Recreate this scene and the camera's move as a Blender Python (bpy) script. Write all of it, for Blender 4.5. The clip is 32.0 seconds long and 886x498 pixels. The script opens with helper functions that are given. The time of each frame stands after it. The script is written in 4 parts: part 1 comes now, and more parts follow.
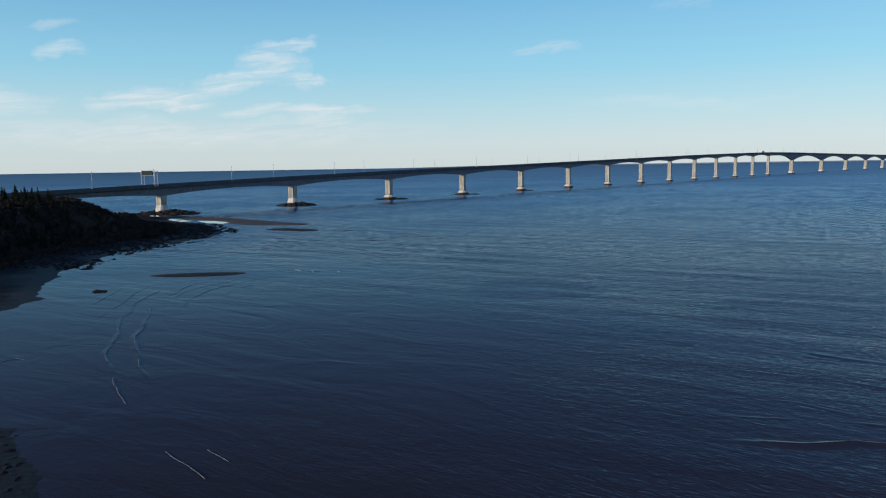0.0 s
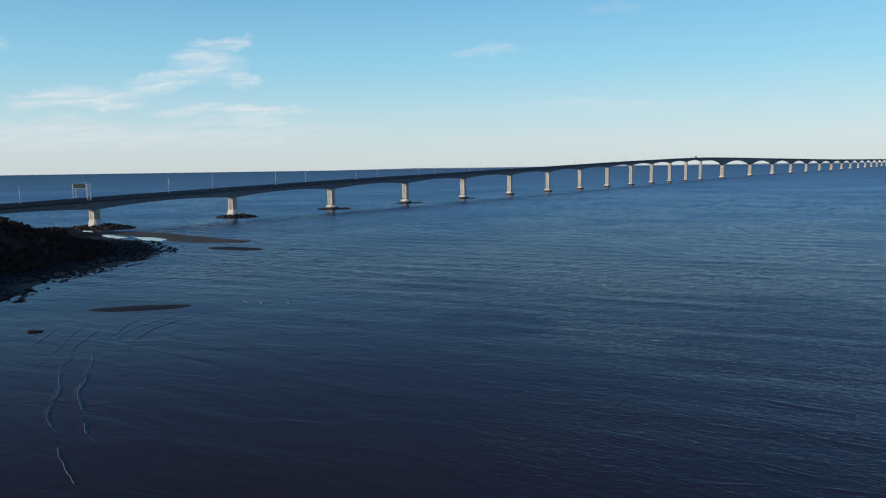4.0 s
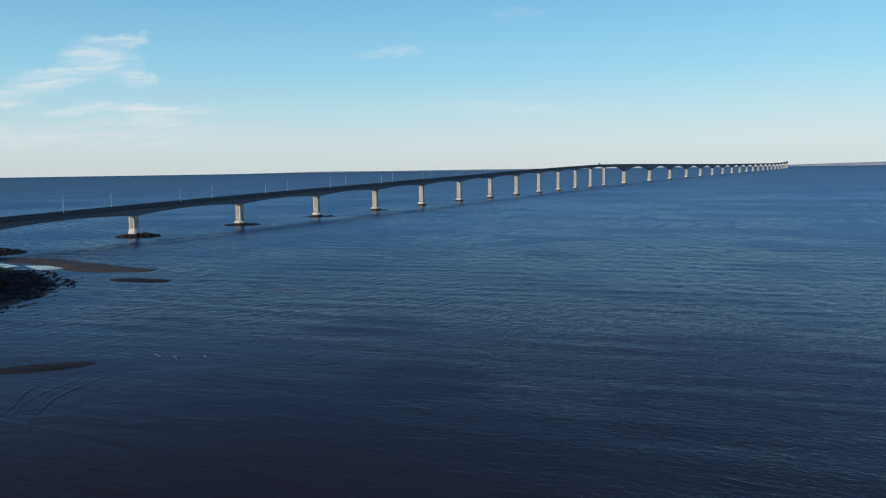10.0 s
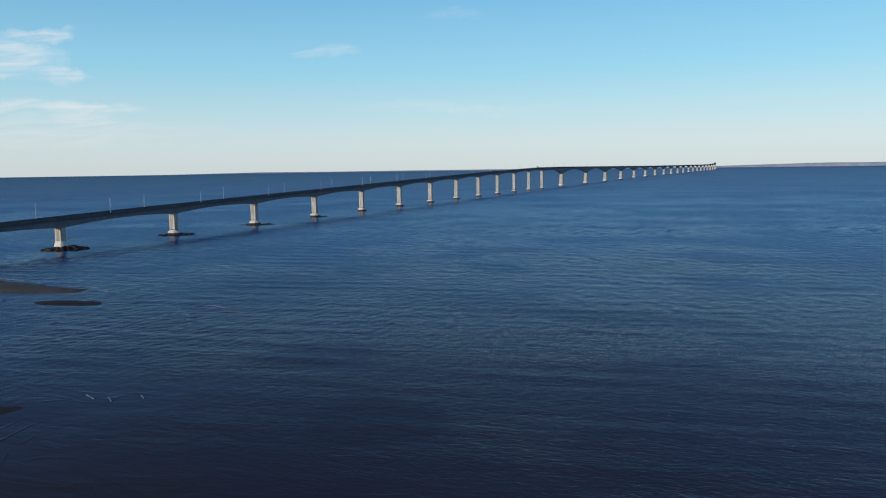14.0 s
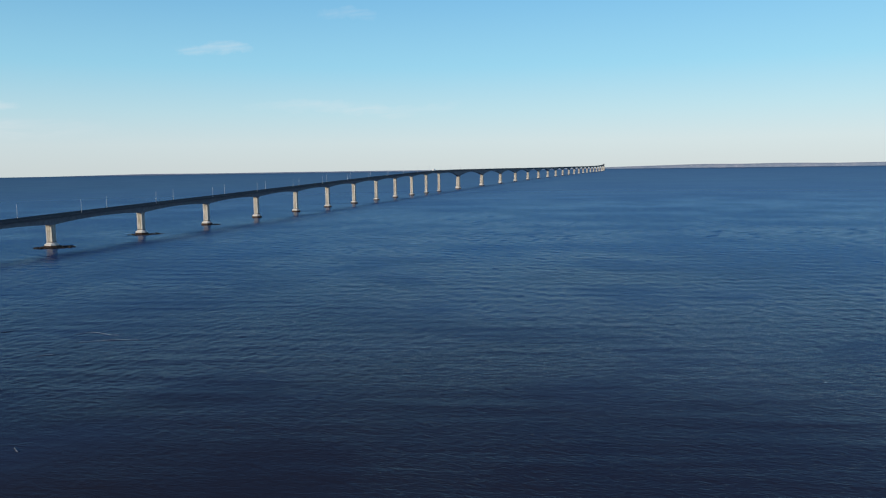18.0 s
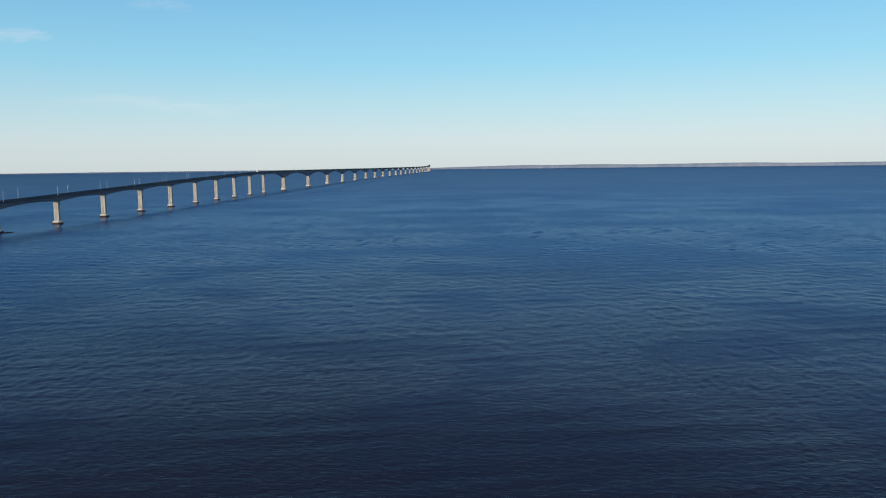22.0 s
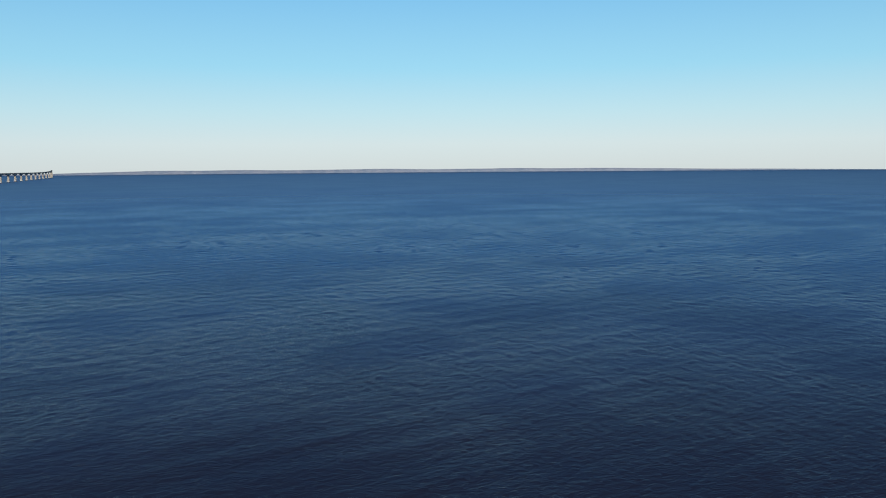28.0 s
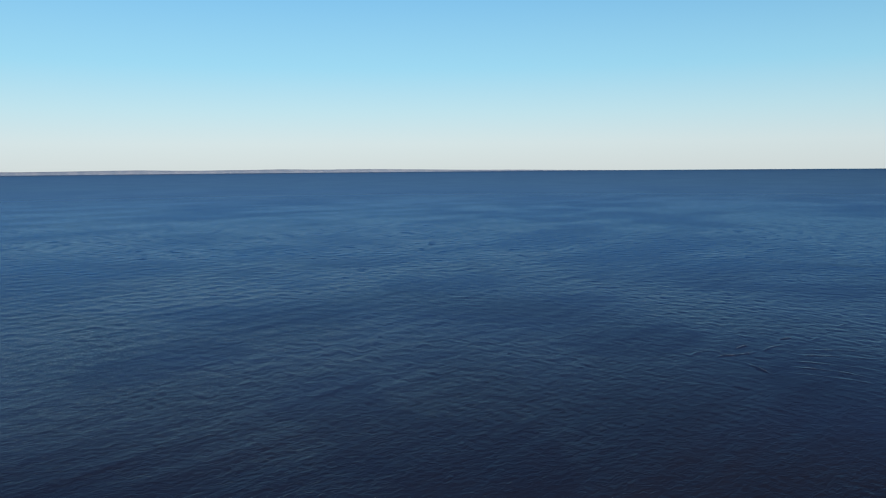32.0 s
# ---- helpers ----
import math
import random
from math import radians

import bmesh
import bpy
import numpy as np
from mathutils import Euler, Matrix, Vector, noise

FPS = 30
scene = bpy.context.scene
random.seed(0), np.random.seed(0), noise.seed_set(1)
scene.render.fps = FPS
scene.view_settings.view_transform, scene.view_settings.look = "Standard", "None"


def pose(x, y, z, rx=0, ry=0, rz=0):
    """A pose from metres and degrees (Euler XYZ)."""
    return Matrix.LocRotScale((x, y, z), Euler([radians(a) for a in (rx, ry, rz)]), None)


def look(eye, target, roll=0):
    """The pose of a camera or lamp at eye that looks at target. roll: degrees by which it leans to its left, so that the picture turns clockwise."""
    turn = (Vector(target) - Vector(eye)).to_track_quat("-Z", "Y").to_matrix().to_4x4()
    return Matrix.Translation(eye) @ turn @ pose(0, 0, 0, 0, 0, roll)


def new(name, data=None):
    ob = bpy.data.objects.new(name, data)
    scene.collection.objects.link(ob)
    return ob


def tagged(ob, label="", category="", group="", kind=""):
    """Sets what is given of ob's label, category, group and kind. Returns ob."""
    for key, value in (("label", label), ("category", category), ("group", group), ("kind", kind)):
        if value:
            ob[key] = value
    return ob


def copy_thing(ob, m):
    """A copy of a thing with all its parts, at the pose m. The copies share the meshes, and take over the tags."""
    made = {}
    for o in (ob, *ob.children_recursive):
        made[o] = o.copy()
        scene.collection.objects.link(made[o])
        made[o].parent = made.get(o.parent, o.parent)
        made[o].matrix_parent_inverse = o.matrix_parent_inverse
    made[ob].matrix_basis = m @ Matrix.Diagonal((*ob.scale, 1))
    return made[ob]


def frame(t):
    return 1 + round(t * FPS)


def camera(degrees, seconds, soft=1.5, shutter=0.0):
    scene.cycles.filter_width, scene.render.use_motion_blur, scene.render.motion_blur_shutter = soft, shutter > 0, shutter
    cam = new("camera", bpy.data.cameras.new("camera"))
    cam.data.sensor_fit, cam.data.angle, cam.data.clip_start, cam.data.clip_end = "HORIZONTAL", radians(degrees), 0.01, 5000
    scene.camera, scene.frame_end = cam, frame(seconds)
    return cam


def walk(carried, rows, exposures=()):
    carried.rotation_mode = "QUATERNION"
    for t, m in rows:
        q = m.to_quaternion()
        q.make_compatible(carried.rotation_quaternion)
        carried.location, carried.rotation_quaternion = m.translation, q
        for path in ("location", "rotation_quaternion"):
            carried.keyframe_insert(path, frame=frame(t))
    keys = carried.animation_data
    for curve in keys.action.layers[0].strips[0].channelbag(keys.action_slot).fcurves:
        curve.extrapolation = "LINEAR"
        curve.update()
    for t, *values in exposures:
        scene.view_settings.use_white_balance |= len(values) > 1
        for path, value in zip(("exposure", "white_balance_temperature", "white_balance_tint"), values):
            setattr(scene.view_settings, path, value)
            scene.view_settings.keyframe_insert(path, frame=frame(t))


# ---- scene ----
cam = camera(60.21, 32.0, soft=1.2)


def view(x, y, z, heading, tilt, lean):
    """A camera pose from its place, its heading clockwise from +y, its tilt above the level and its lean."""
    return pose(x, y, z) @ pose(0, 0, 0, 0, 0, -heading) @ pose(0, 0, 0, 90 + tilt) @ pose(0, 0, 0, 0, 0, lean)


ROWS = [
    (0, 6.23, 33.38, 22.88, -1.387, -6.134, -0.843),
    (0.5, 5.87, 33.66, 23.63, -1.007, -6.114, -0.845),
    (1, 5.53, 33.95, 24.37, -0.185, -6.131, -0.839),
    (1.5, 5.20, 34.26, 25.12, 0.831, -6.136, -0.823),
    (2, 4.89, 34.57, 25.87, 1.458, -6.132, -0.807),
    (2.5, 4.58, 34.90, 26.61, 1.493, -6.128, -0.797),
    (3, 4.27, 35.24, 27.35, 1.824, -6.114, -0.791),
    (3.5, 3.96, 35.59, 28.09, 2.475, -6.106, -0.785),
    (5.5, 2.68, 37.31, 31.01, 4.990, -6.092, -0.803),
    (6, 2.36, 37.89, 31.73, 5.607, -6.091, -0.803),
    (6.5, 2.06, 38.48, 32.44, 6.250, -6.071, -0.808),
    (7, 1.76, 39.11, 33.16, 6.825, -6.056, -0.816),
    (7.5, 1.47, 39.76, 33.87, 7.361, -6.067, -0.813),
    (8, 1.19, 40.43, 34.57, 7.893, -6.058, -0.794),
    (8.5, 0.92, 41.13, 35.27, 8.405, -6.059, -0.764),
    (9, 0.65, 41.84, 35.96, 8.938, -6.058, -0.741),
    (9.5, 0.37, 42.57, 36.65, 9.497, -6.048, -0.755),
    (10, 0.11, 43.32, 37.34, 10.065, -6.041, -0.787),
    (10.5, -0.13, 44.07, 38.02, 10.619, -6.044, -0.810),
    (11, -0.35, 44.83, 38.70, 11.160, -6.037, -0.821),
    (11.5, -0.54, 45.60, 39.38, 11.683, -6.041, -0.814),
    (12, -0.73, 46.36, 40.05, 12.236, -6.051, -0.793),
    (12.5, -0.91, 47.12, 40.74, 12.851, -6.046, -0.775),
    (13, -1.11, 47.87, 41.42, 13.489, -6.041, -0.762),
    (13.5, -1.29, 48.63, 42.11, 14.112, -6.076, -0.751),
    (15.5, -1.70, 51.88, 44.83, 17.036, -6.142, -0.718),
    (16, -1.71, 52.78, 45.38, 18.089, -6.162, -0.711),
    (16.5, -1.71, 53.70, 45.91, 19.134, -6.166, -0.715),
    (17, -1.69, 54.62, 46.41, 20.218, -6.154, -0.726),
    (17.5, -1.63, 55.55, 46.87, 21.288, -6.152, -0.740),
    (18, -1.51, 56.49, 47.29, 22.469, -6.161, -0.750),
    (18.5, -1.30, 57.43, 47.67, 23.781, -6.159, -0.749),
    (19, -0.97, 58.39, 48.00, 25.163, -6.194, -0.738),
    (19.5, -0.47, 59.36, 48.29, 26.711, -6.221, -0.737),
    (20, 0.14, 60.34, 48.53, 28.381, -6.257, -0.731),
    (20.5, 0.82, 61.30, 48.72, 30.114, -6.290, -0.717),
    (21, 1.53, 62.25, 48.87, 31.891, -6.312, -0.690),
    (21.5, 2.25, 63.16, 48.98, 33.670, -6.313, -0.645),
    (22, 2.98, 64.05, 49.07, 35.317, -6.293, -0.575),
    (22.5, 3.70, 64.90, 49.12, 37.172, -6.268, -0.487),
    (23, 4.41, 65.71, 49.15, 39.255, -6.238, -0.387),
    (23.5, 5.12, 66.49, 49.17, 41.305, -6.199, -0.294),
    (24, 5.80, 67.23, 49.18, 43.413, -6.148, -0.212),
    (24.5, 6.42, 67.95, 49.17, 45.484, -6.128, -0.146),
    (26.5, 7.52, 70.00, 48.94, 54.228, -6.089, -0.310),
    (27, 7.35, 70.15, 48.95, 56.824, -6.066, -0.331),
    (27.5, 7.10, 70.25, 48.97, 59.321, -6.048, -0.356),
    (28, 6.79, 70.33, 48.98, 61.352, -6.064, -0.378),
    (28.5, 6.44, 70.45, 48.99, 63.299, -6.041, -0.413),
    (29, 6.07, 70.68, 49.00, 65.311, -6.036, -0.443),
    (29.5, 5.71, 71.06, 49.02, 67.343, -6.053, -0.445),
    (30, 5.37, 71.61, 49.04, 69.680, -6.064, -0.437),
    (30.5, 5.08, 72.28, 49.07, 71.841, -6.077, -0.414),
    (31, 4.83, 73.04, 49.10, 74.138, -6.095, -0.390),
    (31.5, 4.59, 73.85, 49.13, 76.346, -6.107, -0.389),
    (32, 4.36, 74.70, 49.15, 78.798, -6.089, -0.419),
]
walk(cam, [(r[0], view(*r[1:])) for r in ROWS])

# ---- world and sun ----
SUN_HEADING, SUN_HEIGHT = 252.0, 13.0


def node(tree, kind, inputs=None, **settings):
    n = tree.nodes.new(kind)
    for key, value in settings.items():
        setattr(n, key, value)
    for key, value in (inputs or {}).items():
        if isinstance(value, bpy.types.NodeSocket):
            tree.links.new(value, n.inputs[key])
        else:
            n.inputs[key].default_value = value
    return n


def maths(tree, op, a, b=0.0, c=0.0):
    return node(tree, "ShaderNodeMath", {0: a, 1: b, 2: c}, operation=op).outputs[0]


def ramp(tree, fac, stops, mode="LINEAR"):
    n = node(tree, "ShaderNodeValToRGB", {"Fac": fac})
    n.color_ramp.interpolation = mode
    while len(n.color_ramp.elements) < len(stops):
        n.color_ramp.elements.new(0.5)
    for e, (p, c) in zip(n.color_ramp.elements, stops):
        e.position = p
        e.color = (*c, 1) if len(c) == 3 else c
    return n.outputs[0]


def grey(v):
    return (v, v, v)


def mix(tree, fac, a, b, blend="MIX"):
    n = node(tree, "ShaderNodeMix", {"Factor": fac}, data_type="RGBA", blend_type=blend)
    for key, value in ((6, a), (7, b)):
        if isinstance(value, bpy.types.NodeSocket):
            tree.links.new(value, n.inputs[key])
        else:
            n.inputs[key].default_value = (*value, 1)
    return n.outputs[2]


world = bpy.data.worlds.new("sky")
scene.world = world
world.use_nodes = True
wt = world.node_tree
wt.nodes.clear()
sky = node(wt, "ShaderNodeTexSky", sky_type="NISHITA", sun_disc=False, sun_elevation=radians(SUN_HEIGHT),
           sun_rotation=radians(SUN_HEADING), altitude=20, air_density=1.0, dust_density=0.6, ozone_density=1.4)
way = node(wt, "ShaderNodeTexCoord").outputs["Generated"]
xyz = node(wt, "ShaderNodeSeparateXYZ", {0: way})
height = maths(wt, "ARCSINE", maths(wt, "MINIMUM", xyz.outputs[2], 0.9999))
heading = maths(wt, "ARCTAN2", xyz.outputs[0], xyz.outputs[1])
# clear winter air: pale over the sea, turquoise above, deep blue overhead
up = maths(wt, "DIVIDE", maths(wt, "MAXIMUM", height, 0.0), math.pi / 2)
tone = ramp(wt, up, [(0.0, (0.66, 0.74, 0.755)), (0.02, (0.655, 0.78, 0.82)), (0.045, (0.52, 0.77, 0.87)),
                     (0.08, (0.335, 0.70, 0.91)), (0.135, (0.22, 0.56, 0.87)), (0.26, (0.082, 0.255, 0.65)),
                     (0.55, (0.048, 0.10, 0.34)), (1.0, (0.024, 0.054, 0.20))])
# sky darker across from the sun's line, strengthened high up to dim the sea
across = maths(wt, "POWER", maths(wt, "SINE", maths(wt, "SUBTRACT", heading, radians(58.0))), 2.0)
deepen = maths(wt, "MULTIPLY", across, ramp(wt, up, [(0.0, grey(0.07)), (0.09, grey(0.12)), (0.15, grey(0.2)), (0.25, grey(0.4)), (0.36, grey(0.72)), (0.75, grey(0.7)), (1.0, grey(0.0))]))
tone = mix(wt, deepen, node(wt, "ShaderNodeVectorMath", {0: tone, 3: 1.025}, operation="SCALE").outputs[0], (0.0, 0.0, 0.0))
air = mix(wt, 0.9, node(wt, "ShaderNodeVectorMath", {0: sky.outputs[0], 3: 0.09}, operation="SCALE").outputs[0], tone)


ragged = node(wt, "ShaderNodeTexNoise", {"Vector": way, "Scale": 16.0, "Detail": 5.0, "Roughness": 0.6})
ragged = node(wt, "ShaderNodeSeparateColor", {0: ragged.outputs[1]})
drift = maths(wt, "MULTIPLY", maths(wt, "SUBTRACT", ragged.outputs[0], 0.5), radians(7.0))
lift = maths(wt, "MULTIPLY", maths(wt, "SUBTRACT", ragged.outputs[1], 0.5), radians(2.2))


def cirrus(azimuth, elevation, wide, tall, lean, amount):
    """A wisp of cloud round one bearing: a soft, ragged oval that streaked noise breaks up."""
    u = maths(wt, "ADD", maths(wt, "SUBTRACT", heading, radians(azimuth)), drift)
    v = maths(wt, "ADD", maths(wt, "SUBTRACT", height, radians(elevation)), lift)
    v = maths(wt, "SUBTRACT", v, maths(wt, "MULTIPLY", u, lean))
    a = maths(wt, "POWER", maths(wt, "ABSOLUTE", maths(wt, "DIVIDE", u, radians(wide))), 2.0)
    b = maths(wt, "POWER", maths(wt, "ABSOLUTE", maths(wt, "DIVIDE", v, radians(tall))), 2.0)
    return maths(wt, "MULTIPLY", maths(wt, "MAXIMUM", maths(wt, "SUBTRACT", 1.0, maths(wt, "ADD", a, b)), 0.0), amount)


streak = node(wt, "ShaderNodeCombineXYZ", {0: maths(wt, "MULTIPLY", heading, 9.0),
                                           1: maths(wt, "SUBTRACT", maths(wt, "MULTIPLY", height, 72.0), maths(wt, "MULTIPLY", heading, 7.0))})
wisp = node(wt, "ShaderNodeTexNoise", {"Vector": streak.outputs[0], "Scale": 1.7, "Detail": 9.0, "Roughness": 0.62, "Distortion": 0.7})
clouds = None
for row in ((-13.6, 7.4, 2.7, 1.5, -0.15, 1.4), (-12.6, 8.9, 3.5, 0.5, 0.1, 1.6), (-16.2, 6.2, 3.2, 1.0, 0.2, 1.5), (-21.6, 4.9, 5.0, 0.9, 0.05, 1.7),
            (-10.9, 6.2, 1.0, 0.4, 0.1, 1.3), (-11.3, 4.3, 6.4, 0.5, 0.02, 1.5), (-10.6, 3.5, 3.0, 1.0, 0.0, 1.2), (-11.6, 6.4, 1.1, 0.9, -0.3, 1.1),
            (6.3, 8.4, 3.0, 0.55, 0.08, 0.8), (-27.2, 8.0, 1.8, 0.6, 0.05, 1.0), (-27.6, 9.6, 2.0, 0.4, 0.1, 0.6), (15.9, 10.9, 2.2, 0.5, 0.0, 0.35),
            (-31.0, 4.6, 3.8, 1.2, 0.0, 1.1), (-22.0, 2.6, 22.0, 1.2, 0.0, 0.9), (16.0, 4.3, 8.0, 0.6, 0.0, 0.5)):
    c = cirrus(*row)
    clouds = c if clouds is None else maths(wt, "MAXIMUM", clouds, c)
cover = maths(wt, "MULTIPLY", clouds, ramp(wt, wisp.outputs[0], [(0.30, grey(0.0)), (0.72, grey(1.0))]))
air = mix(wt, maths(wt, "MINIMUM", maths(wt, "MULTIPLY", cover, 0.62), 0.75), air, (0.80, 0.82, 0.84))
wo = node(wt, "ShaderNodeOutputWorld", {0: node(wt, "ShaderNodeBackground", {0: air, 1: 1.0}).outputs[0]})

sun = new("sun", bpy.data.lights.new("sun", "SUN"))
sun.data.energy, sun.data.angle, sun.data.color = 3.4, radians(0.6), (1.0, 0.86, 0.68)
h, e = radians(SUN_HEADING), radians(SUN_HEIGHT)
sun.matrix_world = look((math.sin(h) * math.cos(e) * 900, math.cos(h) * math.cos(e) * 900, math.sin(e) * 900), (0, 0, 0))

# ---- materials ----


def material(name):
    m = bpy.data.materials.new(name)
    m.use_nodes = True
    return m, m.node_tree, m.node_tree.nodes["Principled BSDF"]


def noise_at(tree, scale, detail=4.0, rough=0.55, vector=None, distortion=0.0):
    where = vector or node(tree, "ShaderNodeNewGeometry").outputs["Position"]
    return node(tree, "ShaderNodeTexNoise", {"Vector": where, "Scale": scale, "Detail": detail, "Roughness": rough, "Distortion": distortion}).outputs[0]


def plain(name, dark, light, scale, rough=0.85, bump=0.05, metal=0.0, fine=9.0, spread=0.0):
    """A surface with a broad and a fine variation of colour and a little relief. spread: how much single pieces differ."""
    m, t, b = material(name)
    broad, small = noise_at(t, scale), noise_at(t, scale * fine, 6.0)
    fac = maths(t, "ADD", maths(t, "MULTIPLY", broad, 0.6), maths(t, "MULTIPLY", small, 0.4))
    colour = ramp(t, fac, [(0.33, dark), (0.66, light)])
    if spread:
        own = node(t, "ShaderNodeObjectInfo").outputs["Random"]
        colour = mix(t, 1.0, colour, ramp(t, own, [(0.0, grey(1 - spread)), (1.0, grey(1.0))]), "MULTIPLY")
    t.links.new(colour, b.inputs["Base Color"])
    b.inputs["Roughness"].default_value, b.inputs["Metallic"].default_value = rough, metal
    if rough > 0.6:
        b.inputs["Specular IOR Level"].default_value = 0.12
    t.links.new(node(t, "ShaderNodeBump", {"Strength": 0.6, "Distance": bump, "Height": small}).outputs[0], b.inputs["Normal"])
    return m


def concrete_like(name, dark, light, streaks=0.35):
    """Concrete with cloudy tone, rain streaks that run down it and fine pores."""
    m, t, b = material(name)
    where = node(t, "ShaderNodeNewGeometry").outputs["Position"]
    tall = node(t, "ShaderNodeVectorMath", {0: where, 1: (0.9, 0.9, 0.07)}, operation="MULTIPLY").outputs[0]
    cloudy, run, pore = noise_at(t, 0.35), noise_at(t, 1.6, 5.0, vector=tall), noise_at(t, 6.0, 6.0)
    colour = ramp(t, maths(t, "ADD", maths(t, "MULTIPLY", cloudy, 0.7), maths(t, "MULTIPLY", pore, 0.3)), [(0.3, dark), (0.7, light)])
    stain = ramp(t, run, [(0.45, grey(1.0)), (0.72, (1 - streaks, 1 - streaks * 1.05, 1 - streaks * 1.15))])
    colour = mix(t, 1.0, colour, stain, "MULTIPLY")
    t.links.new(colour, b.inputs["Base Color"])
    b.inputs["Roughness"].default_value = 0.88
    t.links.new(node(t, "ShaderNodeBump", {"Strength": 0.5, "Distance": 0.03, "Height": pore}).outputs[0], b.inputs["Normal"])
    return m


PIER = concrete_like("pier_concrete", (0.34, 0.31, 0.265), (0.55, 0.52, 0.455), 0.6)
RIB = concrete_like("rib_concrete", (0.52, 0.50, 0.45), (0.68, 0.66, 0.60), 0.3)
# girder and parapet carry shade in their base colour, darker and bluer
GIRDER = concrete_like("girder_concrete_shaded", (0.120, 0.134, 0.162), (0.205, 0.221, 0.252), 0.3)
BARRIER = concrete_like("barrier_concrete_shaded", (0.056, 0.060, 0.068), (0.10, 0.104, 0.112), 0.3)
COLLAR = concrete_like("collar_concrete", (0.55, 0.53, 0.49), (0.72, 0.70, 0.66), 0.2)
WET = plain("wet_concrete", (0.025, 0.016, 0.012), (0.075, 0.045, 0.032), 0.5, 0.7)
ASPHALT = plain("asphalt", (0.04, 0.04, 0.042), (0.065, 0.064, 0.062), 0.3, 0.9, 0.01)
STEEL = plain("galvanised_steel", (0.52, 0.56, 0.60), (0.64, 0.68, 0.72), 1.0, 0.5, 0.002)
PANEL = plain("sign_back", (0.020, 0.032, 0.034), (0.032, 0.048, 0.050), 1.0, 0.8, 0.004)
ROCK = plain("armour_rock", (0.022, 0.019, 0.018), (0.082, 0.066, 0.057), 0.5, 0.85, 0.08, 0.0, 8.0, 0.45)
BARK = plain("bark", (0.05, 0.04, 0.03), (0.11, 0.085, 0.065), 3.0)
NEEDLES = plain("spruce_needles", (0.011, 0.014, 0.010), (0.030, 0.036, 0.022), 0.8, 0.8, 0.05, 0.0, 6.0, 0.4)
TWIGS = plain("bare_shrub", (0.026, 0.020, 0.018), (0.080, 0.056, 0.043), 0.4, 0.9, 0.1, 0.0, 8.0)
FOAM = plain("foam", (0.11, 0.135, 0.155), (0.30, 0.33, 0.36), 2.0, 0.9, 0.05)
WEED = plain("weedy_rock", (0.008, 0.007, 0.007), (0.032, 0.025, 0.021), 0.6, 0.8, 0.08, 0.0, 8.0)
POOL = plain("still_water", (0.03, 0.05, 0.06), (0.05, 0.07, 0.08), 0.2, 0.06, 0.001)


def ground_material():
    """Red sand and gravel low down, brown winter grass and scrub above the beach."""
    m, t, b = material("shore_ground")
    where = node(t, "ShaderNodeNewGeometry").outputs["Position"]
    z = node(t, "ShaderNodeSeparateXYZ", {0: where}).outputs[2]
    patch, grain, mid = noise_at(t, 0.05), noise_at(t, 1.5, 7.0), noise_at(t, 0.3, 5.0)
    # wet sand, painted darker still in place of the bank's reflection
    wet = ramp(t, grain, [(0.35, (0.007, 0.007, 0.009)), (0.68, (0.022, 0.018, 0.018))])
    beach = ramp(t, mid, [(0.35, (0.016, 0.013, 0.013)), (0.65, (0.042, 0.031, 0.027))])
    scrub = ramp(t, grain, [(0.35, (0.018, 0.014, 0.011)), (0.68, (0.066, 0.048, 0.032))])
    level = maths(t, "ADD", z, maths(t, "MULTIPLY", maths(t, "SUBTRACT", patch, 0.5), 1.6))
    low = mix(t, ramp(t, level, [(0.45, grey(0.0)), (0.9, grey(1.0))]), wet, beach)
    colour = mix(t, ramp(t, maths(t, "MULTIPLY", level, 0.4), [(0.38, grey(0.0)), (0.62, grey(1.0))]), low, scrub)
    t.links.new(colour, b.inputs["Base Color"])
    # sand that the last wave left wet is smooth and shines
    dry = ramp(t, level, [(0.12, grey(0.0)), (0.55, grey(1.0))])
    t.links.new(ramp(t, dry, [(0.0, grey(0.6)), (1.0, grey(0.9))]), b.inputs["Roughness"])
    t.links.new(ramp(t, dry, [(0.0, grey(0.14)), (1.0, grey(0.1))]), b.inputs["Specular IOR Level"])
    t.links.new(node(t, "ShaderNodeBump", {"Strength": ramp(t, dry, [(0.0, grey(0.4)), (1.0, grey(0.8))]), "Distance": 0.25, "Height": grain}).outputs[0], b.inputs["Normal"])
    return m


GROUND = ground_material()
MUD = plain("wet_sand", (0.020, 0.018, 0.020), (0.040, 0.034, 0.034), 0.25, 0.75, 0.03, 0.0, 10.0)
SAND = plain("red_sand", (0.054, 0.046, 0.039), (0.118, 0.098, 0.079), 0.12, 0.7, 0.04, 0.0, 12.0)


